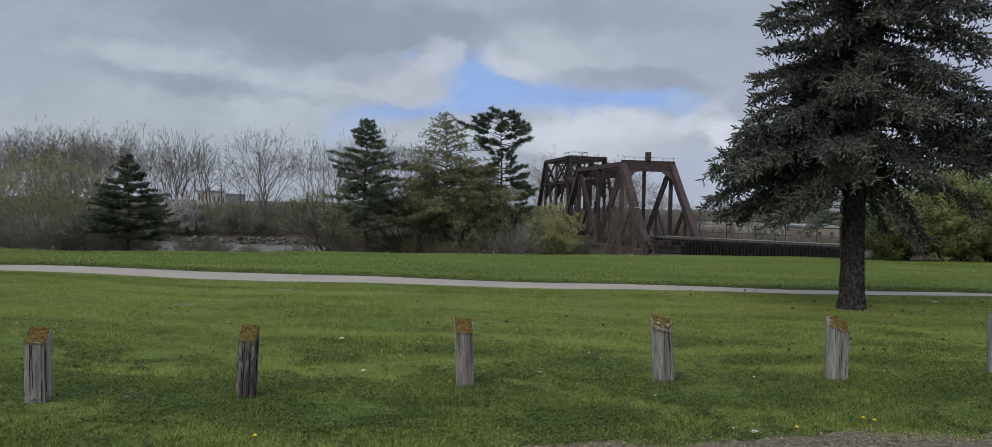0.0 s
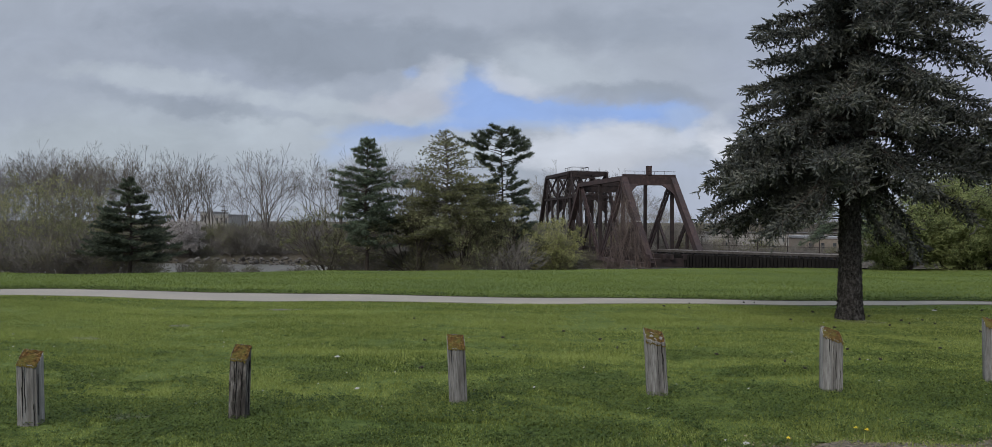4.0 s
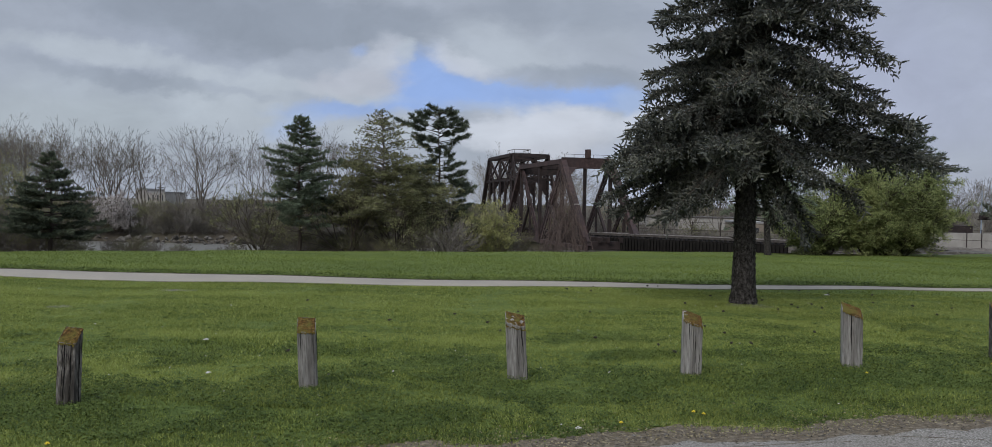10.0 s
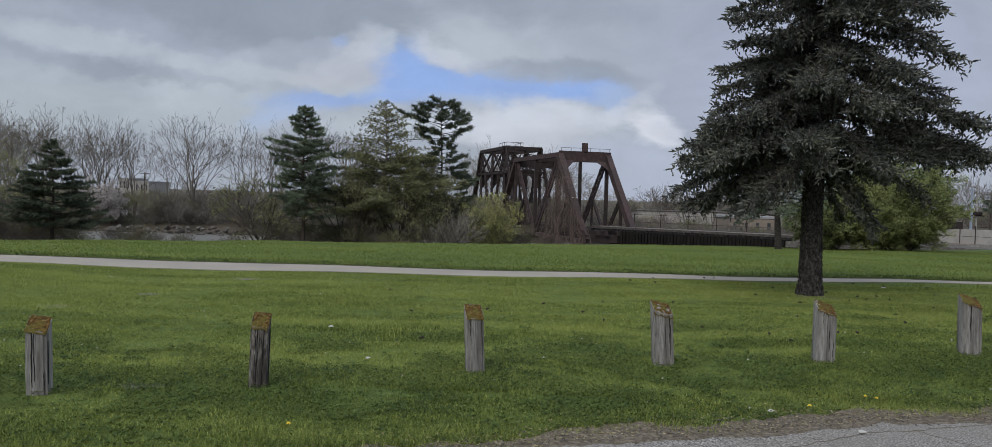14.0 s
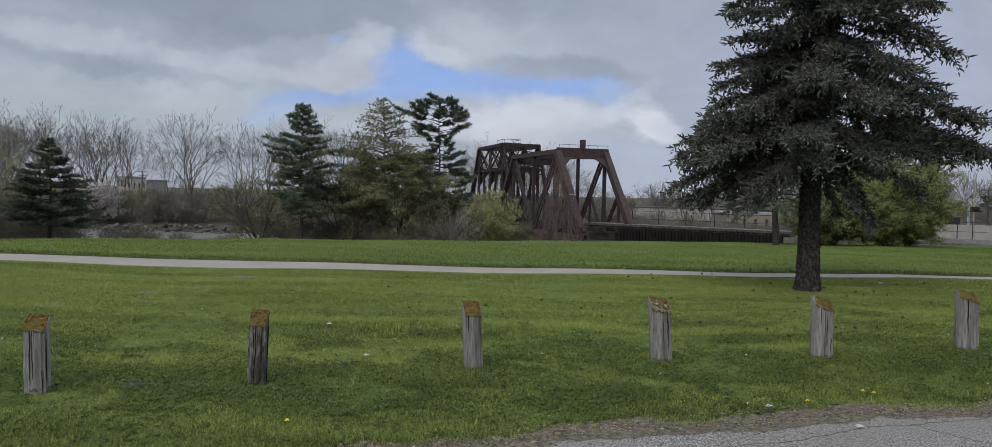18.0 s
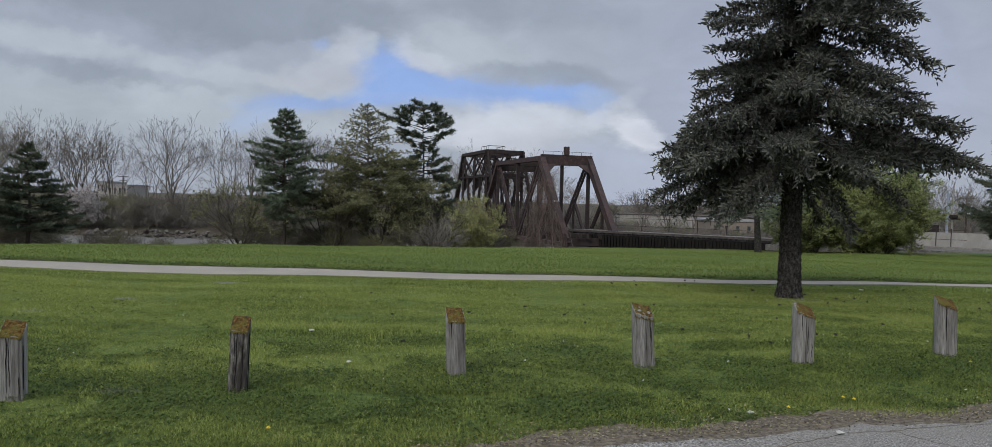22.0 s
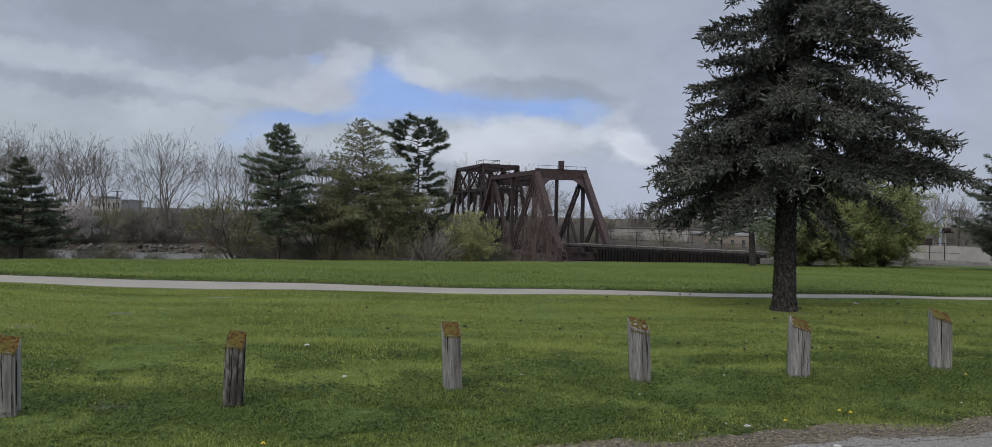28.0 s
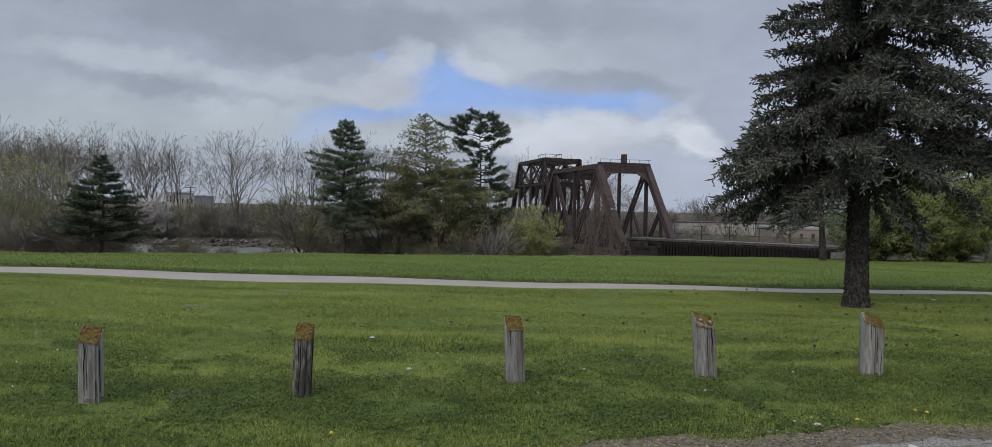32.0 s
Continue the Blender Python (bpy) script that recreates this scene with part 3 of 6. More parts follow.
def verge_far(x):
    return road_edge(x) + 0.26 + 0.13 * noise.noise((x * 1.3, 0, 0)) + 0.1 * noise.noise((x * 4.5, 3, 0)) + 0.06 * noise.noise((x * 15, 7, 0))


tagged(strip("verge", -14, 20, lambda x: road_edge(x) - 0.6, lambda x: max(verge_far(x), road_edge(x) + 0.02) + 0.1, lambda x, y: ground_z(x, y) + 0.012, M_DIRT, 0.04), "bare gritty dirt along the broken asphalt edge", "verge", kind="structure")
tagged(strip("road", -30, 60, lambda x: min(road_edge(x), 4) - 14, lambda x: road_edge(x) + 0.09 * noise.noise((x * 2.2, 1, 0)) + 0.06 * noise.noise((x * 7, 1, 0)) + 0.03 * noise.noise((x * 22, 1, 0)) - 0.1, lambda x, y: ground_z(x, y) + 0.022, M_ASPHALT, 0.05), "worn grey cracked asphalt road edge", "road", kind="structure")


def path_near(x):
    k = min(max(x + 8, 0), 18.5)
    return 16.2 + 0.0056 * k * k + 0.2 * max(0, x - 10.5) + 0.02 * math.sin(x * 2.3)


def path_far(x):
    return path_near(x) + float(np.interp(x, (-12, -6, -0.5, 4, 10), (1.68, 1.6, 1.38, 0.9, 0.72)))


tagged(strip("footpath", -60, 70, path_near, path_far, lambda x, y: ground_z(x, y) + 0.016, M_PATH, 0.5, 4), "pale concrete footpath across the lawn", "path", kind="structure")

# brown strip that paints the shadow line at the lawn's lip, partly bare soil
tagged(strip("path_shadow_strip", -40, 50, lambda x: path_far(x) - 0.02, lambda x: path_far(x) + 0.1 + 0.09 * noise.noise((x * 1.1, 4, 0)) + 0.07 * noise.noise((x * 4.3, 9, 0)), lambda x, y: ground_z(x, y) + 0.02, M_LITTER, 0.15, 2), "dark soil strip drawn for the shadow line along the footpath edge", "soil", kind="structure")

water = Soup()
water.plate([(-400, 60, -4.0), (90, 60, -4.0), (90, 125, -4.0), (-400, 125, -4.0)], 0.05)
tagged(part("water", water, M_WATER), "dark rippled river water reflecting grey sky", "river", kind="structure")


# ---------------------------------------------------------------- wooden posts
def wooden_post(x, y, yaw, slant, lean_y, height, width, seed, label):
    """A squared, split timber post cut slanting at the top, with a lichen crust on the cut."""
    random.seed(seed)
    post = thing("wooden_post", label, "post", "row of bollards along the road", (x, y, ground_z(x, y) - 0.02))
    post.rotation_euler = (0, radians(lean_y), radians(yaw))
    s = Soup()
    w, cut = width / 2, 0.112
    fall = Vector((math.sin(radians(slant - yaw)), -math.cos(radians(slant - yaw))))

    def crown(px, py):
        """Height of the cut over a point of the section; it falls towards the slant's own heading."""
        return height - cut * (1 + (px * fall.x + py * fall.y) / w) / 2

    n, levels = 11, 26
    corners = [(-w, -w), (w, -w), (w, w), (-w, w)]
    prof = []
    for side in range(4):
        (ax, ay), (bx, by) = corners[side], corners[(side + 1) % 4]
        for k in range(n):
            j = 0.955 if k == 0 else 0.985 if k in (1, n - 1) else 1.0
            prof.append(((ax + (bx - ax) * k / n) * j, (ay + (by - ay) * k / n) * j))
    m = len(prof)
    splits = [random.random() < 0.1 for _ in range(m)]
    for i in range(levels + 1):
        for k, (px, py) in enumerate(prof):
            z = crown(px, py) * i / levels
            grain = noise.noise((k * 1.7 + seed, z * 2.2, seed * 0.3))
            dent = -0.004 * abs(noise.noise((k * 0.8, z * 5, seed))) - 0.009 * max(0, grain - 0.12)
            if splits[k]:
                dent -= 0.013 * min(1, max(0, noise.noise((k * 3.1, z * 1.6, seed)) + 0.45))
            if i == 0:
                dent -= 0.004
            g = 1 + dent / w
            rag = rnd(-0.006, 0.004) if i == levels else 0
            s.v.append(Vector((px * g, py * g, z + rag)))
    for i in range(levels):
        for k in range(m):
            k2 = (k + 1) % m
            s.f.append((i * m + k, i * m + k2, (i + 1) * m + k2, (i + 1) * m + k))
    s.f.append(tuple(levels * m + k for k in range(m)))
    part("shaft", s, M_POST_DARK if "dark" in label.split() else M_POST, post)
    c = Soup()
    g = 20
    worn = 0.8 if "worn" in label.split() else -1.0
    for i in range(g + 1):
        for k in range(g + 1):
            px, py = (-1 + 2 * k / g) * w * 0.985, (-1 + 2 * i / g) * w * 0.985
            lump = noise.noise((px * 45, py * 45, seed)) + 0.5 * noise.noise((px * 110, py * 110, seed))
            z = crown(px, py) + 0.006 + 0.008 * lump
            if worn > 0 and noise.noise((px * 22, py * 22, seed + 4)) + 0.45 * (-py / w) > worn * 0.35:
                z -= 0.02
            rim = 0.012 if i in (0, g) or k in (0, g) else 0
            drip = 0.028 * max(0, 0.35 + noise.noise((px * 60, seed, 1))) if i == 0 else 0
            c.v.append(Vector((px, py - (0.007 if i == 0 else 0), z - rim - drip)))
    for i in range(g):
        for k in range(g):
            a = i * (g + 1) + k
            c.f.append((a, a + 1, a + g + 2, a + g + 1))
    part("lichen_cap", c, M_MOSS, post, "orange-brown lichen crust on the slanted cut", smooth=True)
    for k in range(3 + seed % 3):
        crack = Soup()
        face = (0, -w) if k % 3 < 2 else (w, 0)
        off = rnd(-0.75, 0.75) * w
        top = crown(off, -w) if face[0] == 0 else crown(w, off)
        z1 = top - 0.015 if k < 2 else rnd(0.3, 0.9) * top
        z0 = max(0.0, z1 - rnd(0.25, 0.95) * top)
        half = 0.0026 if k == 0 else rnd(0.0008, 0.002)
        left, right, steps = [], [], 7
        for j in range(steps + 1):
            f = j / steps
            wob = 0.014 * noise.noise((f * 3, k * 2.0, seed))
            h = half * (0.25 + min(1, 2.2 * f)) * (0.7 + 0.6 * random.random())
            zz = z0 + (z1 - z0) * f
            for lst, d in ((left, -h), (right, h)):
                o = off + wob + d
                lst.append((o, -w - 0.0015, zz) if face[0] == 0 else (w + 0.0015, o, zz))
        crack.plate(right + left[::-1], 0.006)
        part("drying_crack", crack, M_TIMBER, post, "dark drying crack along the grain")
    return post


POSTS = [
    (-4.195, 5.75, 16, 32, -1.2, 0.655, 0.168, "weathered grey square timber post with orange lichen top"),
    (-2.515, 6.2, 8, 14, 1.5, 0.66, 0.155, "dark blotched timber post split down its face, lichen top"),
    (-0.66, 7.0, 14, 20, -2.5, 0.67, 0.172, "pale grey timber post with thin lichen on slanted top"),
    (1.29, 7.8, 4, 32, -3.0, 0.685, 0.205, "grey deeply grooved timber post with worn lichen cap"),
    (3.14, 8.26, -5, 32, 0.5, 0.68, 0.21, "silver-grey timber post with thick orange lichen cap"),
    (5.03, 8.8, -13, 30, -1.0, 0.71, 0.215, "grey streaked timber post with mossy slanted top"),
    (7.14, 9.67, -17, 30, -1.0, 0.7, 0.22, "dark grooved timber post with brown lichen top"),
]
for i, (x, y, yaw, slant, lean, h, w, lab) in enumerate(POSTS):
    wooden_post(x, y, yaw, slant, lean, h, w, 40 + i, lab)


# ---------------------------------------------------------------- big spruce
def spruce(x, y, height, label):
    random.seed(5)
    tree = thing("spruce_tree", label, "tree", at=(x, y, ground_z(x, y) - 0.05))

    def axis(z):
        k = max(0.0, z - 2.3)
        return Vector((0.125 * k * k / (k + 0.9), 0.03 * math.sin(z * 0.7), z))

    def girth(z):
        return float(np.interp(z, (0, 0.12, 0.35, 0.8, 1.8, 3.5, 5, 7, 9, height), (0.29, 0.245, 0.215, 0.2, 0.185, 0.16, 0.13, 0.09, 0.05, 0.01)))

    t = Soup()
    zs = [0, 0.06, 0.12, 0.2, 0.35] + [0.5 + 0.2 * k for k in range(16)] + [4.2, 5, 6, 7, 8, 9, height]
    t.tube([axis(z) for z in zs], [girth(z) for z in zs], 22)
    for i, v in enumerate(t.v):
        k = 1 + 0.09 * noise.noise(v * 3.5) + 0.07 * noise.noise(v * 13)
        a = axis(v.z)
        t.v[i] = Vector((a.x + (v.x - a.x) * k, a.y + (v.y - a.y) * k, v.z))
    trunk = part("trunk", t, M_BARK, tree, "grey flaking scaly bark", smooth=True)
    flakes = Soup()
    for _ in range(900):
        z, a = 3.4 * random.random() ** 1.1, rnd(0, 6.283)
        out = Vector((math.cos(a), math.sin(a), 0))
        side = Vector((-out.y, out.x, 0))
        c = axis(z) + out * (girth(z) * 0.985)
        w, h = rnd(0.015, 0.04), rnd(0.02, 0.055)
        tilt = out * rnd(0.006, 0.022)
        flakes.plate([c - side * w, c + side * w * 0.8 - Vector((0, 0, h * 0.2)), c + side * w * 0.9 + Vector((0, 0, h)) + tilt, c - side * w * 0.7 + Vector((0, 0, h * 0.8)) + tilt], 0.006)
    tagged(part("loose_bark", flakes, M_BARK, trunk), "small loose scales of grey bark", kind="stuff")
    for _ in range(14):
        z, a = rnd(0.9, 2.6), rnd(0, 6.283)
        out = Vector((math.cos(a), math.sin(a), rnd(-0.2, 0.3)))
        c = axis(z) + out * (girth(z) * 0.8)
        stub = Soup()
        stub.tube([c, c + out * rnd(0.1, 0.3)], [0.018, 0.008], 4, True)
        part("dead_stub", stub, M_BARK_DARK, trunk)

    def shoot(s, p, d, length, width):
        """A foxtail shoot: a slim three-sided body bristling with needles."""
        a = d.orthogonal().normalized()
        b = d.cross(a)
        base = rnd(0, 2.1)
        n = len(s.v)
        m = p + d * (length * 0.35)
        s.v.append(p)
        for k in range(3):
            t = base + k * 2.094
            s.v.append(m + (a * math.cos(t) + b * math.sin(t)) * width)
        s.v.append(p + d * length)
        for k in range(3):
            k2 = (k + 1) % 3
            s.f += [(n, n + 1 + k2, n + 1 + k), (n + 4, n + 1 + k, n + 1 + k2)]
        for k in range(3):
            t = base + k * 2.09 + rnd(-0.4, 0.4)
            r = a * math.cos(t) + b * math.sin(t)
            q = p + d * (length * rnd(0.15, 0.75))
            n = len(s.v)
            s.v += [q, q + d * (length * 0.1), q + r * (width * 1.55) + d * (length * 0.2)]
            s.f.append((n, n + 1, n + 2))

    def bough(z0, az, reach, drop, rise=0.06, lush=1.0):
        """One bough: it leaves the trunk, sags by drop and lifts its tip; shoots line its side twigs."""
        wood, leafs = Soup(), Soup()
        o = axis(z0)
        out = Vector((math.cos(az), math.sin(az), 0))
        side = Vector((-out.y, out.x, 0))
        pts, n = [], 10
        drop += (0.157 + 0.81 * rise) * reach
        bend = rnd(-0.22, 0.22)
        for i in range(n + 1):
            f = i / n
            h = rise * reach * math.sin(f * 2.2) - drop * f ** 1.25 + 0.5 * reach * max(0, f - 0.62) ** 1.2
            pts.append(o + out * reach * f + side * (bend * reach * f * f) + Vector((0, 0, h)))
        wood.tube(pts, [max(0.006, 0.016 + 0.012 * reach) * (1 - 0.85 * i / n) for i in range(n + 1)], 5)
        count = int((13 + reach * 13) * lush)
        for k in range(count):
            f = 0.14 + 0.86 * ((k + rnd(0, 0.8)) / count) ** 0.8
            f = min(f, 0.995)
            i = min(int(f * n), n - 1)
            p = pts[i].lerp(pts[i + 1], f * n - i)
            d = (pts[i + 1] - pts[i]).normalized()
            sgn = 1 if k % 2 else -1
            ln = (reach * rnd(0.14, 0.3) * (1.2 - 0.85 * f) + 0.14) * rnd(0.8, 1.15)
            bd = (d * rnd(0.45, 1.0) + side * sgn * rnd(0.3, 1.0) + Vector((0, 0, rnd(-0.5, 0.3)))).normalized()
            hang = rnd(0.1, 0.55)
            q, steps = p, max(3, int(ln / 0.065))
            twig = [p]
            for j in range(steps):
                bd = (bd + Vector((0, 0, -hang * 0.16 if j < steps * 0.6 else 0.12))).normalized()
                q = q + bd * (ln / steps)
                twig.append(q)
            wood.tube([twig[0], twig[len(twig) // 2], twig[-1]], [0.008, 0.006, 0.003], 3)
            across = bd.cross(Vector((0, 0, 1)))
            across = across.normalized() if across.length > 0.01 else side
            for j in range(1, len(twig)):
                for sg in (-1, 1, 0):
                    pp = twig[j - 1].lerp(twig[j], rnd(0, 1))
                    sd = (bd * rnd(0.5, 0.9) + across * (sg * rnd(0.3, 0.9) + rnd(-0.2, 0.2)) + Vector((0, 0, rnd(-0.6, 0.6) + (0.5 if sg == 0 else 0))) + rvec() * 0.35).normalized()
                    shoot(leafs, pp, sd, rnd(0.06, 0.115), rnd(0.014, 0.02))
                if random.random() < 0.75:
                    # a hanging tassel
                    hp = twig[j]
                    hd = (Vector((0, 0, -1)) + rvec() * 0.6).normalized()
                    for c2 in range(random.randrange(1, 4)):
                        shoot(leafs, hp, (hd + rvec() * 0.7).normalized(), rnd(0.07, 0.12), rnd(0.015, 0.02))
                        hp = hp + hd * 0.07
            shoot(leafs, twig[-1], (bd + Vector((0, 0, 0.3))).normalized(), rnd(0.13, 0.19), 0.022)
        for j in range(3):
            shoot(leafs, pts[-1], ((pts[-1] - pts[-2]).normalized() + rvec() * 0.35).normalized(), 0.2, 0.022)
        bo = part("bough", wood, M_BARK_DARK, tree)
        part("needles", leafs, M_SPRUCE, bo, "dark blue-green needles on drooping shoots")

    # low boughs that hang as curtains about the bare stem
    for z, az, reach, drop in ((2.75, -0.35, 0.75, 1.1), (2.6, 0.1, 0.6, 1.0), (3.1, -0.15, 1.0, 1.8), (3.15, 0.15, 1.25, 1.75), (3.3, -0.05, 1.9, 1.3), (2.9, 3.0, 1.3, 1.0), (2.8, 3.4, 1.7, 1.15), (3.0, 2.8, 2.0, 1.2), (3.0, 3.25, 2.35, 1.2), (3.2, 3.05, 2.6, 1.15), (2.7, 2.6, 1.4, 1.0), (3.0, 3.7, 1.9, 1.2), (2.9, 1.9, 1.2, 0.9), (2.8, 1.2, 1.1, 0.9), (3.0, 3.6, 1.1, 1.15), (3.1, 2.5, 1.5, 1.25), (3.2, 3.9, 1.5, 1.2), (3.1, 2.3, 1.9, 1.1), (3.3, 3.4, 1.6, 1.3), (3.4, 4.3, 1.6, 0.95), (3.4, 5.2, 1.7, 0.95)):
        bough(z, az, reach, drop, 0.12)
    # long reaching boughs on the open side
    for z, az, reach, drop in ((3.5, 0.05, 3.05, 0.75), (3.75, -0.2, 2.95, 0.9), (4.1, 0.15, 2.6, 1.1), (4.5, -0.1, 2.35, 1.15), (5.0, 0.1, 2.15, 1.1), (5.5, -0.15, 1.95, 0.95), (5.9, 0.1, 1.8, 0.85), (6.2, -0.05, 1.65, 0.7)):
        bough(z, az, reach, drop, 0.1)
    # and fuller ones on the shaded side
    for z, az, reach, drop in ((3.6, 3.3, 2.45, 0.8), (3.95, 2.9, 2.2, 0.85), (4.2, 3.5, 1.95, 0.8), (3.4, 2.7, 2.35, 0.85), (4.6, 3.1, 1.9, 0.6), (3.75, 3.7, 2.2, 0.9), (3.3, 3.15, 2.65, 0.7), (5.0, 2.9, 2.0, 0.6), (5.3, 3.4, 2.0, 0.6)):
        bough(z, az, reach, drop, 0.1)
    # short inner boughs fill the heart of the crown
    for k in range(46):
        z = 2.75 + 0.105 * k
        bough(z, k * 1.9 + rnd(-0.5, 0.5), rnd(0.6, 1.15) * (1 - 0.05 * max(0, z - 4)), rnd(0.15, 0.45), 0.15, 0.9)
    tip, k = 2.25, 0
    while tip < height - 0.5:
        f = tip / height
        az = k * 2.4 + rnd(-0.4, 0.4)
        k += 1
        tip += 0.075 if tip < 6.2 else 0.12
        t = 0.5 + 0.5 * math.cos(az)
        if t > 0.7 and 3.0 < tip < 5.6 and random.random() < 0.55:
            continue
        if math.sin(az) < -0.3 and tip < 2.6:
            continue
        full = reach_left(tip) * (1 - t) + reach_right(tip) * t
        lobe = 1 + 0.1 * noise.noise((math.cos(az) * 1.8 + 3, math.sin(az) * 1.8, tip * 1.6))
        reach = max(full * lobe * (rnd(0.55, 0.85) if random.random() < 0.4 else rnd(0.88, 1.0)) - 0.1, 0.25)
        drop = reach * (rnd(0.16, 0.42) + 0.12 * t) * (1 - 0.6 * f)
        bough(min(tip + drop, height - 0.15), az, reach, drop, 0.06 + 0.25 * f)
    return tree


def reach_left(z):
    return float(np.interp(z, (1.6, 2.1, 2.8, 3.4, 3.9, 4.3, 4.8, 5.5, 6.5, 8.6, 10.5), (2.2, 2.65, 2.7, 2.5, 2.1, 1.85, 2.1, 2.05, 1.7, 0.85, 0.2)))


def reach_right(z):
    return float(np.interp(z, (1.6, 2.1, 2.6, 3.1, 3.6, 4.2, 4.8, 5.3, 5.8, 6.6, 8.6, 10.5), (1.9, 2.3, 2.85, 2.9, 2.6, 2.2, 1.98, 1.75, 1.6, 1.4, 0.8, 0.2)))


spruce(5.3, 14.75, 10.5, "tall dark green spruce with drooping boughs on the lawn")


# ---------------------------------------------------------------- other trees
def grow(soup, p, d, length, radius, level, spec, tips, sides=3):
    """A limb with its side branches; tips collects (place, direction) of the finest ends."""
    n = (5, 3, 2, 2, 2)[min(level, 4)]
    pts, rad = [p], [radius]
    for i in range(n):
        d = (d + rvec() * spec["kink"] + Vector((0, 0, spec["up"]))).normalized()
        pts.append(pts[-1] + d * length / n)
        rad.append(radius * (1 - 0.75 * (i + 1) / n))
    soup.tube(pts, rad, 6 if level == 0 else sides)
    if level >= spec["levels"]:
        tips.append((pts[-1], d))
        tips.append((pts[1], d))
        return
    kids = spec["kids"][min(level, len(spec["kids"]) - 1)]
    for k in range(kids):
        f = spec["bare"] + (1 - spec["bare"]) * (k + rnd(0, 1)) / kids if level == 0 else rnd(0.25, 1.0)
        i = min(int(f * n), n - 1)
        q = pts[i].lerp(pts[i + 1], f * n - i)
        dd = (pts[i + 1] - pts[i]).normalized()
        sd = (rvec() - dd * rvec().dot(dd)).normalized()
        kd = (dd * spec["fwd"] + sd * spec["out"]).normalized()
        grow(soup, q, kd, length * spec["shrink"] * rnd(0.7, 1.15) * (1.15 - 0.45 * f), max(rad[i] * 0.55, spec["fine"]), level + 1, spec, tips, sides)


BARE = dict(kink=0.13, up=0.085, levels=4, kids=(8, 5, 5, 4), bare=0.14, fwd=0.85, out=0.62, shrink=0.6, fine=0.018)


def bare_tree(name, at, height, seed, label, mat, stems=1, leaf=None, leaf_n=0, group="", spec=None, fine=0.018, category="tree", leaf_size=0.16, fan=0.35, thick=0.013):
    random.seed(seed)
    spec = dict(spec or BARE)
    spec["fine"] = fine
    tree = thing(name, label, category, group, at)
    tips = []
    for k in range(stems):
        s = Soup()
        az = rnd(0, 6.28)
        tilt = rnd(0.05, fan) if stems > 1 else rnd(0, 0.06)
        d = Vector((math.cos(az) * tilt, math.sin(az) * tilt, 1)).normalized()
        grow(s, Vector((math.cos(az) * 0.12 * (stems > 1), math.sin(az) * 0.12 * (stems > 1), -0.2)), d, height * (1 if k == 0 else rnd(0.75, 1)) * 0.78, height * thick + 0.02, 0, spec, tips)
        part("stem" if stems > 1 else "trunk", s, mat, tree)
    if leaf:
        c = Soup()
        for p, d in tips:
            for k in range(leaf_n):
                q = p + rvec() * rnd(0, leaf_size * 2.4)
                ld = (d + rvec() * 1.2).normalized()
                c.leaf(q, ld, ld.orthogonal().normalized(), leaf_size * rnd(0.6, 1.2), leaf_size * 0.6)
        part("crown", c, leaf, tree)
    return tree


def fork(soup, p, d, length, radius, level, top, spec, tips):
    """A limb that forks again and again into ever finer twigs."""
    pts, rad = [p], [radius]
    steps = 3 if level < 2 else 2
    for i in range(steps):
        d = (d + rvec() * spec["kink"] + Vector((0, 0, spec["up"]))).normalized()
        pts.append(pts[-1] + d * length / steps)
        rad.append(max(radius * (1 - 0.3 * (i + 1) / steps), spec["fine"]))
    soup.tube(pts, rad, 5 if level < 2 else 3)
    if level >= top:
        tips.append((pts[-1], d))
        tips.append((pts[1], d))
        return
    side = d.cross(rvec()).normalized()
    kids = [(1, rnd(0.12, 0.75)), (-1, rnd(0.3, 1.0))]
    if random.random() < spec["third"]:
        kids.append((0, rnd(0.6, 1.0)))
    for sgn, k in kids:
        a = spec["angle"] * k
        s2 = side if sgn else side.cross(d)
        kd = d * math.cos(a) + s2 * (math.sin(a) * (sgn or 1))
        q = pts[-1] if sgn else pts[rnd(0, 1) < 0.5 and 1 or -2]
        fork(soup, q, kd, length * spec["ratio"] * rnd(0.72, 1.12), max(radius * 0.68, spec["fine"]), level + 1, top, spec, tips)


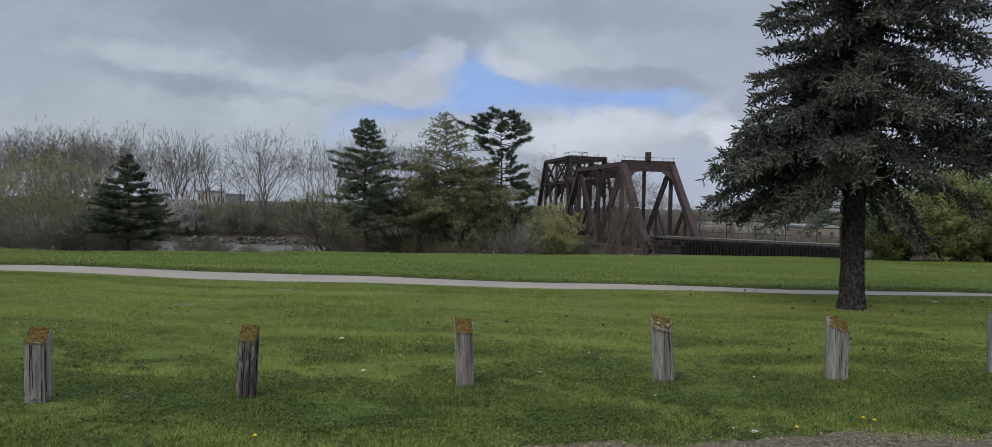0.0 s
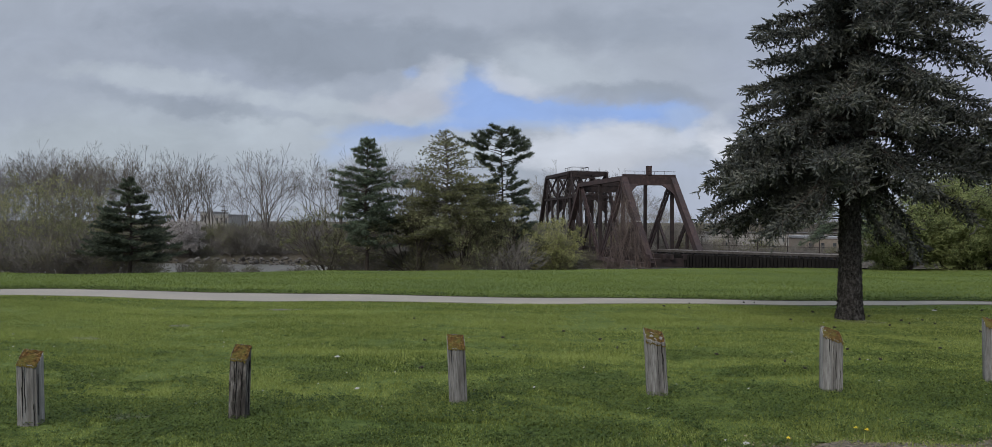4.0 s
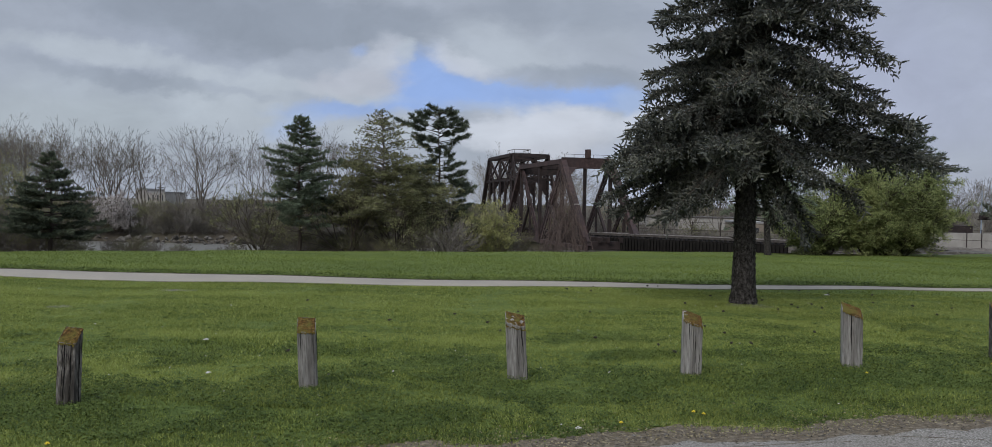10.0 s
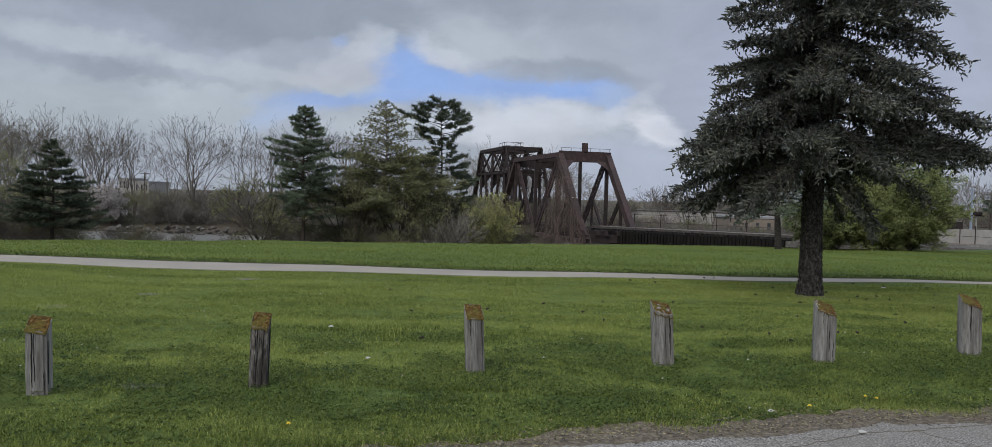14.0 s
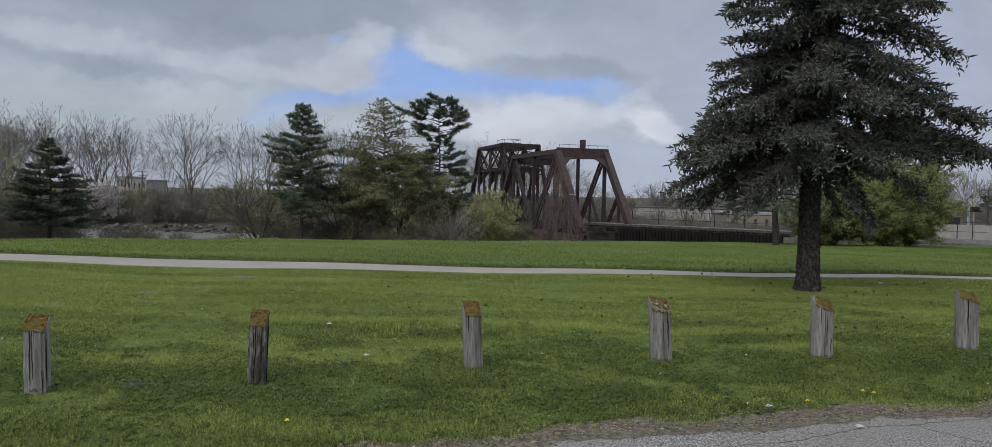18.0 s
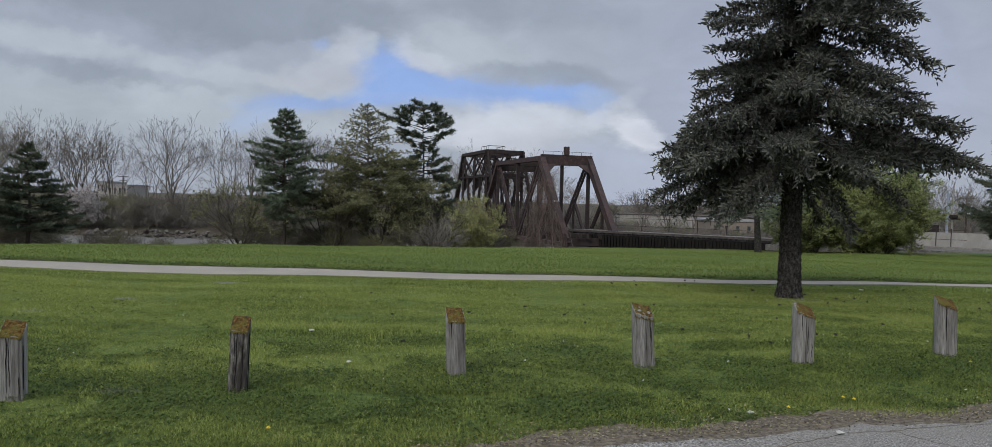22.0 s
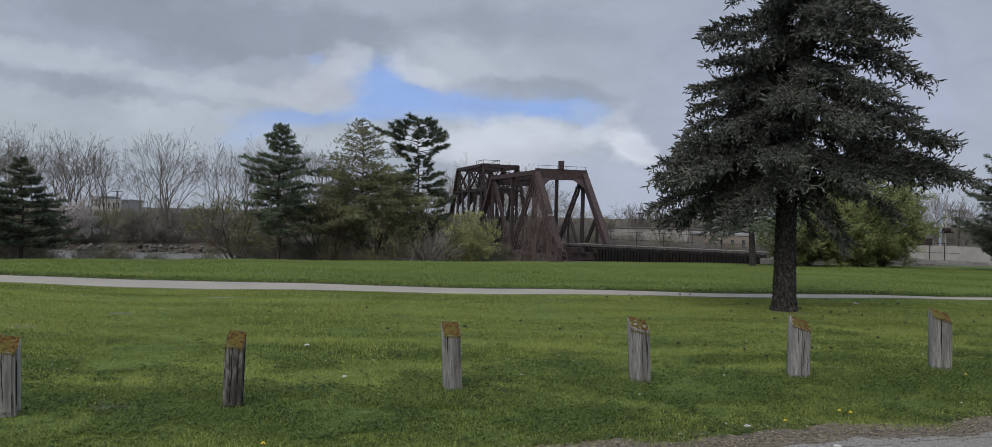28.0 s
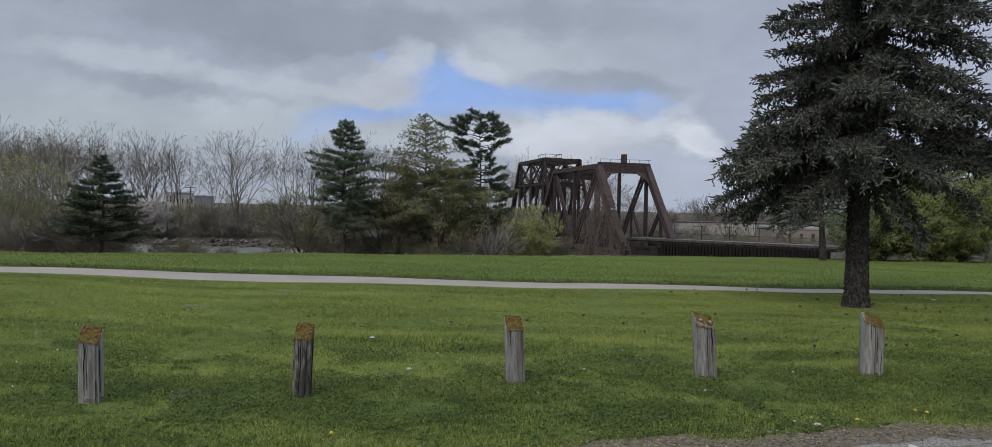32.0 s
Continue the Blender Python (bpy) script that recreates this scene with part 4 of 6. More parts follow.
def fork_tree(name, at, height, seed, label, mat, limbs=7, wide=0.55, levels=6, trunk=0.16, thick=0.16, angle=0.5, up=0.05, kink=0.07, ratio=0.84, fine=0.014, third=0.3, leaf=None, leaf_n=0, leaf_size=0.14, group="", category="tree", joined=False):
    """A leafless crown like an open fan: limbs part low down and fork up to fine twigs."""
    random.seed(seed)
    tree = thing(name, label, category, group, at)
    spec = dict(kink=kink, up=up, ratio=ratio, angle=angle, fine=fine, third=third)
    stem = Soup()
    stem.tube([(0, 0, -0.3), (0.03, 0, height * trunk * 0.5), (0, 0.04, height * trunk)], [thick * 1.25, thick, thick * 0.85], 7)
    part("trunk", stem, mat, tree)
    total = sum(ratio ** k for k in range(levels + 1))
    tips = []
    s = Soup()
    for k in range(limbs):
        if not joined:
            s = Soup()
        az = k * 2.4 + rnd(-0.5, 0.5)
        tilt = wide * math.sqrt((k + 0.3) / limbs) * rnd(0.8, 1.15)
        d = Vector((math.cos(az) * math.sin(tilt), math.sin(az) * math.sin(tilt), math.cos(tilt)))
        z0 = height * trunk * (1.0 if k < 3 else rnd(0.35, 1.0))
        fork(s, Vector((0, 0, z0)), d, (height - z0) * rnd(0.92, 1.06) / total * 1.1, thick * rnd(0.42, 0.62), 0, levels, spec, tips)
        if not joined:
            part("limb", s, mat, tree)
    if joined:
        part("thicket", s, mat, tree)
    if leaf:
        c = Soup()
        for p, d in tips:
            for k in range(leaf_n):
                ld = (d + rvec() * 1.3).normalized()
                c.leaf(p + rvec() * rnd(0, leaf_size * 2.2), ld, ld.orthogonal().normalized(), leaf_size * rnd(0.6, 1.2), leaf_size * 0.6)
        part("crown", c, leaf, tree)
    return tree


def conifer(name, at, height, seed, label, mat, profile, first=0.12, whorl=0.55, per=5, rise=0.1, droop=0.1, sag=0.0, trunk_r=0.16, bark=M_BARK_DARK, gap=0.12, lean=0.0, tuft=0.2, needle_w=0.034, blades=6, inner=0.3, twigs=4.5, thick=0.1, group="", thin_top=1.1, tip_up=0.0):
    """A pine or fir: tiers of limbs that carry flat sprays of needle tufts. profile(f) is the reach at a share f of the height."""
    random.seed(seed)
    tree = thing(name, label, "tree", group, at)
    t = Soup()
    ax = lambda z: Vector((lean * z + 0.07 * math.sin(z * 0.9 + seed), 0.05 * math.sin(z * 0.7), z))  # noqa: E731
    zs = [height * k / 10 for k in range(11)]
    t.tube([ax(z) - Vector((0, 0, 0.15 if z == 0 else 0)) for z in zs], [trunk_r * (1 - 0.93 * k / 10) for k in range(11)], 7)
    part("trunk", t, bark, tree)
    crown = Soup()

    def clump(p, d):
        for b in range(blades):
            e = (d + rvec() * 0.95).normalized()
            crown.tri_blade(p + rvec() * 0.05, e, tuft * rnd(0.65, 1.25), needle_w, e.orthogonal().normalized())

    z, k = first * height, 0
    while z < height - 0.1:
        f = z / height
        az = k * 2.4 + rnd(-0.5, 0.5)
        k += 1
        z += whorl / per * (1.05 - 0.35 * f)
        if random.random() < gap:
            continue
        lobe = 1 + 0.42 * noise.noise((math.cos(az) * 1.5 + seed, math.sin(az) * 1.5, z * 0.8))
        reach = max(profile(f) * lobe * rnd(0.6, 1.15), 0.18)
        out = Vector((math.cos(az), math.sin(az), 0))
        side = Vector((-out.y, out.x, 0))
        o = ax(min(z + rnd(-0.15, 0.15), height * 0.99))
        up = rise + 0.5 * max(0, f - 0.6)
        pts = [o + out * reach * s + side * (reach * rnd(-0.05, 0.05) * s) + Vector((0, 0, reach * (up * s - droop * s * s + tip_up * s ** 4 + rnd(-0.02, 0.02)))) for s in (0, 0.25, 0.5, 0.75, 1.0)]
        wood = Soup()
        wood.tube(pts, [0.03 + 0.01 * reach, 0.03, 0.022, 0.016, 0.008], 3)
        full = 1.0 if f < thin_top else 0.45
        for c in range(int((3 + reach * twigs) * (full + 0.2 * (full < 1)))):
            s = inner + (1 - inner) * (c + rnd(0, 1)) / max(1, int((3 + reach * twigs) * (full + 0.2 * (full < 1))))
            s = min(s, 0.999)
            j = min(int(s * 4), 3)
            p = pts[j].lerp(pts[j + 1], s * 4 - j)
            ln = (0.16 + reach * 0.34 * (1.12 - s)) * rnd(0.6, 1.2)
            td = (out * rnd(0.5, 1.0) + side * (1 if c % 2 else -1) * rnd(0.4, 1.0) + Vector((0, 0, rnd(-0.1, 0.3) - sag))).normalized()
            q = p + td * ln
            wood.tube([p, q], [0.012, 0.006], 3)
            n = max(2, int(ln / 0.13))
            for m in range(n):
                if random.random() > full:
                    continue
                clump(p.lerp(q, (m + 0.6) / n) + Vector((0, 0, rnd(-thick, thick))), (td + Vector((0, 0, 0.25))).normalized())
        clump(pts[-1], out)
        part("limb", wood, bark, tree)
    for k in range(6):
        clump(ax(height - 0.12 * k), Vector((0, 0, 1)))
    part("crown", crown, mat, tree)
    return tree


def gz(x, y, sink=0.0):
    return (x, y, ground_z(x, y) - sink)


prof_fir = lambda f: float(np.interp(f, (0, 0.2, 0.34, 0.46, 0.58, 0.77, 0.89, 1), (1.0, 2.6, 3.3, 2.9, 2.3, 1.45, 0.85, 0.25)))  # noqa: E731
prof_pine = lambda f: float(np.interp(f, (0, 0.18, 0.35, 0.53, 0.71, 0.85, 0.94, 1), (1.0, 2.2, 2.7, 2.6, 2.0, 1.2, 0.7, 0.25)))  # noqa: E731
prof_red = lambda f: float(np.interp(f, (0, 0.2, 0.4, 0.56, 0.64, 0.71, 0.78, 0.9, 0.97, 1), (1.5, 2.8, 3.3, 2.9, 1.3, 1.0, 2.5, 2.4, 1.4, 0.6)))  # noqa: E731
prof_larch = lambda f: float(np.interp(f, (0, 0.15, 0.35, 0.52, 0.64, 0.72, 0.8, 0.9, 1), (3.6, 4.6, 4.9, 4.6, 3.7, 2.9, 2.3, 1.6, 0.3)))  # noqa: E731

conifer("fir_tree", gz(-32.0, 52), 7.5, 11, "dark broad young pine on the river bank", M_PINE_DARK, prof_fir, first=0.22, whorl=0.62, per=8, rise=0.04, droop=0.1, tip_up=0.14, gap=0.08, twigs=7, thick=0.06, blades=9, needle_w=0.05, tuft=0.2, inner=0.22)
conifer("pine_tree", gz(-16.6, 58), 11.0, 12, "tall bluish-green white pine on the river bank", M_PINE, prof_pine, first=0.24, whorl=0.62, per=7, rise=0.28, droop=0.22, tip_up=0.12, gap=0.1, twigs=6, inner=0.22, thick=0.1, blades=9, needle_w=0.045, tuft=0.24)
conifer("larch_tree", gz(-11.0, 61), 11.9, 13, "wide olive conifer with thin bare top", M_OLIVE, prof_larch, first=0.2, whorl=0.5, per=8, rise=0.3, droop=0.26, tip_up=0.08, gap=0.08, tuft=0.15, blades=7, needle_w=0.05, twigs=5, inner=0.25, thick=0.16, bark=M_BARK_GREY, thin_top=0.62)
conifer("red_pine", gz(-7.1, 65), 12.4, 14, "tall dark red pine with tufted crown", M_PINE_DARK, prof_red, first=0.1, whorl=0.6, per=6, rise=0.16, droop=0.1, tip_up=0.12, tuft=0.3, gap=0.12, inner=0.5, twigs=4.6, thick=0.1, needle_w=0.05, blades=10)
conifer("small_pine", gz(13.0, 41), 6.6, 15, "small thin grey-green pine behind the spruce", M_PINE, lambda f: float(np.interp(f, (0, 0.3, 0.5, 0.8, 1), (0.8, 1.9, 2.1, 1.3, 0.2))), first=0.26, whorl=0.4, per=6, trunk_r=0.19, blades=8, twigs=6, needle_w=0.024, bark=M_BARK, sag=0.3, droop=0.3)
conifer("blue_spruce", gz(29.2, 44), 8.0, 16, "dense dark blue-green conifer by the railway", M_PINE_DARK, lambda f: float(np.interp(f, (0, 0.1, 0.3, 0.7, 1), (2.1, 3.2, 3.0, 1.7, 0.2))), first=0.04, whorl=0.42, per=9, needle_w=0.04, blades=10, tuft=0.22, rise=0.32, droop=0.14, tip_up=0.1, gap=0.05, inner=0.2, twigs=6)
conifer("dark_conifer", gz(24.5, 52), 8.6, 17, "dark conifer behind the leafing bush", M_PINE_DARK, lambda f: float(np.interp(f, (0, 0.2, 0.6, 0.9, 1), (1.9, 2.8, 2.5, 1.4, 0.2))), first=0.1, whorl=0.5, per=8, needle_w=0.045, blades=10, rise=0.3, droop=0.2)
for k, (x, y, h, st) in enumerate(((-13.2, 59.5, 6.6, 8), (-9.6, 60.0, 6.2, 8), (-6.3, 61.5, 5.6, 7), (-20.6, 60.5, 6.3, 6))):
    fork_tree("budding_tree", gz(x, y), h, 60 + k, "dark many-stemmed tree with sparse olive buds on the bank", M_BARK_DARK, limbs=st, wide=0.85, levels=5, trunk=0.08, thick=0.13, angle=0.65, up=0.02, kink=0.12, fine=0.009, leaf=M_OLIVE, leaf_n=4, leaf_size=0.13, group="bank trees")

for k, (x, y, h, mt) in enumerate(((-46.0, 58, 7.2, M_CATKIN), (-41.0, 57, 5.6, M_OLIVE), (-37.0, 56, 5.2, M_OLIVE), (-50.5, 63, 8.8, M_OLIVE), (-46.8, 64, 9.2, M_CATKIN), (-43.2, 62, 7.6, M_OLIVE), (-53.5, 61, 8.4, M_CATKIN))):
    fork_tree("budding_tree", gz(x, y), h, 70 + k, "leafing tree with yellow-green spring buds on the bank", M_BARK_GREY, limbs=8, wide=0.75, levels=5, trunk=0.1, thick=0.1, angle=0.65, up=0.02, kink=0.12, fine=0.009, leaf=mt, leaf_n=3, leaf_size=0.12, group="bank trees")

SHRUB = dict(kink=0.2, up=0.05, levels=3, kids=(7, 5, 4), bare=0.1, fwd=0.8, out=0.7, shrink=0.55, fine=0.012)


def leafy_bush(name, at, height, spread, seed, label, leaf, density=26, stems=22, size=0.1, mat=M_BARK_DARK):
    random.seed(seed)
    bush = thing(name, label, "bush", at=at)
    tips = []
    for k in range(stems):
        s = Soup()
        az = rnd(0, 6.28)
        r = random.random() ** 0.6
        d = Vector((math.cos(az) * r * spread / height, math.sin(az) * r * spread / height, 1.0)).normalized()
        grow(s, Vector((math.cos(az) * r * spread * 0.3, math.sin(az) * r * spread * 0.3, -0.1)), d, height * rnd(0.28, 1.0) * (1 - 0.25 * r), 0.03, 0, SHRUB, tips)
        part("stem", s, mat, bush)
    c = Soup()
    for p, d in tips:
        for k in range(max(1, density // 8)):
            q = p + rvec() * rnd(0, 0.22)
            ld = (d + rvec() * 1.3).normalized()
            c.leaf(q, ld, ld.orthogonal().normalized(), size * rnd(0.6, 1.3), size * 0.6)
    part("leaves", c, leaf, bush)
    return bush


leafy_bush("green_bush", gz(20.8, 45.8), 4.8, 4.0, 21, "large bush in fresh yellow-green spring leaf", M_LEAF, density=90, stems=90, size=0.1)
leafy_bush("green_bush", gz(16.8, 44.8), 3.9, 2.3, 22, "low bush in deep green spring leaf", M_LEAF, density=44, stems=40, size=0.105)
leafy_bush("willow_bush", gz(-3.0, 62), 4.7, 1.7, 23, "willow bush with pale yellow spring leaves", M_CATKIN, density=34, stems=30, size=0.12, mat=M_BARK_GREY)

# ---------------------------------------------------------------- railway bridge
B0, BTH = Vector((5.88, 76.96, 0)), radians(17.6)
AX, PR = Vector((-math.sin(BTH), math.cos(BTH), 0)), Vector((math.cos(BTH), math.sin(BTH), 0))


def bp(s, side, z):
    return B0 + AX * s + PR * side + Vector((0, 0, z))


def member(name, a, b, w, h, parent, mat=M_RUST, laced=False):
    s = Soup()
    if not laced:
        s.beam(a, b, w, h, PR)
    else:
        a, b = Vector(a), Vector(b)
        d = (b - a).normalized()
        u = PR.cross(d).normalized() * (h / 2)
        s.beam(a + u, b + u, w, 0.1, PR)
        s.beam(a - u, b - u, w, 0.1, PR)
        n = max(2, int((b - a).length / (h * 1.1)))
        for side in (-1, 1):
            o = PR * side * w * 0.48
            for k in range(n):
                p, q = a.lerp(b, k / n), a.lerp(b, (k + 1) / n)
                s.beam(p + o + (u if k % 2 else -u), q + o + (-u if k % 2 else u), 0.02, 0.07, PR)
    return part(name, s, mat, parent)


def truss_bridge():
    ZT, ZB, K, W = 6.39, -2.41, 7.81, 5.46
    br = thing("truss_bridge", "rusty brown steel railway truss bridge with riveted portal", "bridge", at=(0, 0, 0))
    for side in (0, W):
        member("end_post", bp(0, side, ZB), bp(K, side, ZT), 0.78, 0.6, br)
        member("end_post", bp(4 * K, side, ZB), bp(3 * K, side, ZT), 0.5, 0.6, br)
        member("top_chord", bp(K - 0.2, side, ZT), bp(3 * K + 0.2, side, ZT), 0.5, 0.55, br)
        member("bottom_chord", bp(0, side, ZB), bp(4 * K, side, ZB), 0.4, 0.45, br)
        member("diagonal", bp(K, side, ZT), bp(2 * K, side, ZB), 0.4, 0.6, br, laced=True)
        member("diagonal", bp(3 * K, side, ZT), bp(2 * K, side, ZB), 0.4, 0.6, br, laced=True)
        zm = (ZB + ZT) / 2
        for s0, s1 in ((0.5, 1), (3.5, 3)):
            member("sub_hanger", bp(s0 * K, side, zm), bp(s0 * K, side, ZB), 0.26, 0.26, br, M_RUST_DARK)
            member("sub_strut", bp(s0 * K, side, zm), bp(s1 * K, side, ZB), 0.3, 0.3, br, M_RUST_DARK, laced=True)
        for s0, s1 in ((1.5, 1), (2.5, 3)):
            member("sub_strut", bp(s0 * K, side, zm), bp(s1 * K, side, ZB), 0.26, 0.26, br, M_RUST_DARK)
            member("sub_hanger", bp(s0 * K, side, zm), bp(s0 * K, side, ZB), 0.2, 0.2, br, M_RUST_DARK)
        for s0 in (1, 2, 3):
            member("vertical", bp(s0 * K, side, ZB), bp(s0 * K, side, ZT), 0.3, 0.35, br, M_RUST_DARK)
        for s0, z in ((0, ZB), (2, ZB), (4, ZB)):
            g = Soup()
            g.plate([bp(s0 * K - 0.9, side - 0.28, z - 0.2), bp(s0 * K + 0.9, side - 0.28, z - 0.2), bp(s0 * K + 0.5, side - 0.28, z + 1.1), bp(s0 * K - 0.5, side - 0.28, z + 1.1)], 0.03)
            part("gusset_plate", g, M_RUST, br)
    # portal
    m = (K - 0.0)
    s = Soup()
    s.beam(bp(m - 0.35, -0.25, ZT - 0.15), bp(m - 0.35, W + 0.25, ZT - 0.15), 0.08, 1.15)
    part("portal_beam", s, M_RUST, br)
    d = (bp(0, 0, ZB) - bp(K, 0, ZT)).normalized()
    for side, sg in ((0, 1), (W, -1)):
        top = bp(m - 0.4, side, ZT - 0.6)
        g = Soup()
        g.plate([top, top + PR * sg * 1.5, top + PR * sg * 0.55 + d * 1.1, top + d * 2.3], 0.05)
        part("knee_gusset", g, M_RUST, br)
    s = Soup()
    s.beam(bp(3 * K, 0, ZT - 0.3), bp(3 * K, W, ZT - 0.3), 0.1, 1.2)
    part("portal_beam", s, M_RUST_DARK, br)
    for k in range(5):
        s0 = K + k * K / 2
        s = Soup()
        s.beam(bp(s0, 0, ZT), bp(s0, W, ZT), 0.2, 0.3)
        part("top_strut", s, M_RUST_DARK, br)
        if k < 4:
            s = Soup()
            s.beam(bp(s0, 0, ZT), bp(s0 + K / 2, W, ZT), 0.12, 0.14)
            s.beam(bp(s0, W, ZT + 0.05), bp(s0 + K / 2, 0, ZT + 0.05), 0.12, 0.14)
            part("lateral_bracing", s, M_RUST_DARK, br)
    for k in range(9):
        s = Soup()
        s.beam(bp(k * K / 2, 0, ZB + 0.3), bp(k * K / 2, W, ZB + 0.3), 0.3, 0.8)
        part("floor_beam", s, M_RUST_DARK, br)
    for side in (1.2, 2.0, 3.4, 4.2):
        s = Soup()
        s.beam(bp(-0.5, side, ZB + 0.85), bp(4 * K + 0.5, side, ZB + 0.85), 0.3, 0.5)
        part("stringer", s, M_RUST_DARK, br)
    # handrail and lamp box on the portal
    s = Soup()
    for k in range(6):
        s.beam(bp(m - 0.5, W * k / 5, ZT + 0.4), bp(m - 0.5, W * k / 5, ZT + 0.75), 0.035, 0.035)
    s.beam(bp(m - 0.5, -0.1, ZT + 0.75), bp(m - 0.5, W + 0.2, ZT + 0.75), 0.035, 0.035)
    part("handrail", s, M_RUST, br)
    s = Soup()
    s.beam(bp(m - 0.2, W * 0.5 - 0.2, ZT + 0.85), bp(m - 0.2, W * 0.5 + 0.25, ZT + 0.85), 0.6, 0.95)
    part("equipment_box", s, M_RUST, br, "rusty steel box on top of the portal")
    s = Soup()
    c = bp(K * 0.46, 0, ZB + (ZT - ZB) * 0.46) - AX * 0.36
    s.beam(c - PR * 0.25, c + PR * 0.25, 0.05, 0.55)
    plate = part("number_plate", s, M_WHITE, br, "small pale plate with dark bars")
    s = Soup()
    for k in range(2):
        s.beam(c - PR * 0.12 - AX * 0.05 + Vector((0, 0, 0.12 - 0.24 * k)), c + PR * 0.12 - AX * 0.05 + Vector((0, 0, 0.12 - 0.24 * k)), 0.02, 0.1)
    part("plate_bars", s, M_RUST_DARK, plate)
    return br


truss_bridge()


def far_span():
    br = thing("far_truss_span", "taller dark steel railway truss span beyond the first", "bridge", at=(0, 0, 0))
    S0, K, W, zt, zb, mid = 31.9, 6.6, 5.46, 8.85, -2.4, 5.3

    def fp(s, side, z):
        return bp(s, side + 2.8, z)

    for side in (0, W):
        for i in range(4):
            member("bottom_chord", fp(S0 + i * K, side, zb), fp(S0 + (i + 1) * K, side, zb), 0.4, 0.45, br, M_RUST_DARK)
        member("end_post", fp(S0, side, zb), fp(S0 + K, side, zt), 0.5, 0.6, br, M_RUST_DARK, laced=True)
        member("end_post", fp(S0 + 4 * K, side, zb), fp(S0 + 3 * K, side, zt), 0.5, 0.6, br, M_RUST_DARK)
        for i in range(1, 3):
            member("top_chord", fp(S0 + i * K, side, zt), fp(S0 + (i + 1) * K, side, zt), 0.45, 0.5, br, M_RUST_DARK)
            a, b = (zt, zb) if i == 1 else (zb, zt)
            member("diagonal", fp(S0 + i * K, side, a), fp(S0 + (i + 1) * K, side, b), 0.3, 0.4, br, M_RUST_DARK, laced=True)
        for i in range(1, 4):
            member("vertical", fp(S0 + i * K, side, zb), fp(S0 + i * K, side, zt), 0.42, 0.45, br, M_RUST_DARK, laced=True)
        for i in range(4):
            s = Soup()
            s.beam(fp(S0 + i * K, side, mid), fp(S0 + (i + 1) * K, side, mid), 0.2, 0.3) if 0 < i < 3 else s.beam(fp(S0 + (0.7 if i == 0 else 3) * K, side, mid), fp(S0 + (1 if i == 0 else 3.3) * K, side, mid), 0.2, 0.3)
            part("mid_strut", s, M_RUST_DARK, br)
    for i in range(1, 4):
        o = S0 + i * K
        s = Soup()
        s.beam(fp(o, 0, zt), fp(o, W, zt), 0.3, 0.5)
        s.beam(fp(o, 0, mid), fp(o, W, mid), 0.2, 0.75)
        for k in range(4):
            a, b = (mid + 0.4, zt - 0.3) if k % 2 else (zt - 0.3, mid + 0.4)
            s.beam(fp(o, W * k / 4, a), fp(o, W * (k + 1) / 4, b), 0.1, 0.16)
        s.plate([fp(o, 0, mid - 0.3), fp(o, 1.6, mid - 0.3), fp(o, 0.3, mid - 2.2), fp(o, 0, mid - 2.2)], 0.06)
        s.plate([fp(o, W, mid - 0.3), fp(o, W - 1.6, mid - 0.3), fp(o, W - 0.3, mid - 2.2), fp(o, W, mid - 2.2)], 0.06)
        part("sway_frame", s, M_RUST_DARK, br)
        if i < 3:
            s = Soup()
            s.beam(fp(o, 0, zt), fp(o + K, W, zt), 0.15, 0.2)
            s.beam(fp(o, W, zt), fp(o + K, 0, zt), 0.15, 0.2)
            part("lateral_bracing", s, M_RUST_DARK, br)
    s = Soup()
    for side in (2.2, 4.8):
        for k in range(4):
            s.beam(fp(S0 + 2 * K + k * 1.3, side, zt + 0.2), fp(S0 + 2 * K + k * 1.3, side, zt + 1.3), 0.05, 0.05)
        for z in (zt + 0.75, zt + 1.3):
            s.beam(fp(S0 + 2 * K, side, z), fp(S0 + 2 * K + 3.9, side, z), 0.07, 0.07)
    for z in (zt + 0.75, zt + 1.3):
        s.beam(fp(S0 + 2 * K, 2.2, z), fp(S0 + 2 * K, 4.8, z), 0.07, 0.07)
    part("top_platform_rail", s, M_RUST_DARK, br)
    # lattice between the sloping end posts, and the crossed web of each panel
    s = Soup()
    for k in range(5):
        f, g = 0.62 + 0.07 * k, 0.62 + 0.07 * (k + 1)
        a0, a1 = (0, W) if k % 2 else (W, 0)
        s.beam(fp(S0 + K * f, a0, zb + (zt - zb) * f), fp(S0 + K * g, a1, zb + (zt - zb) * g), 0.12, 0.12)
        s.beam(fp(S0 + K * f, a1, zb + (zt - zb) * f), fp(S0 + K * g, a0, zb + (zt - zb) * g), 0.12, 0.12)
    part("portal_lattice", s, M_RUST_DARK, br)
    for side in (0, W):
        for i in range(1, 3):
            member("counter_diagonal", fp(S0 + i * K, side, mid), fp(S0 + (i + 1) * K, side, zt), 0.16, 0.2, br, M_RUST_DARK)
            member("counter_diagonal", fp(S0 + i * K, side, zt), fp(S0 + (i + 1) * K, side, mid), 0.16, 0.2, br, M_RUST_DARK)
            member("sub_vertical", fp(S0 + (i + 0.5) * K, side, zb), fp(S0 + (i + 0.5) * K, side, mid), 0.24, 0.26, br, M_RUST_DARK)
    s = Soup()
    s.beam(fp(S0, 2.7, zb + 0.5), fp(S0 + 4 * K, 2.7, zb + 0.5), 4.0, 0.8)
    part("deck", s, M_RUST_DARK, br)
    return br


far_span()


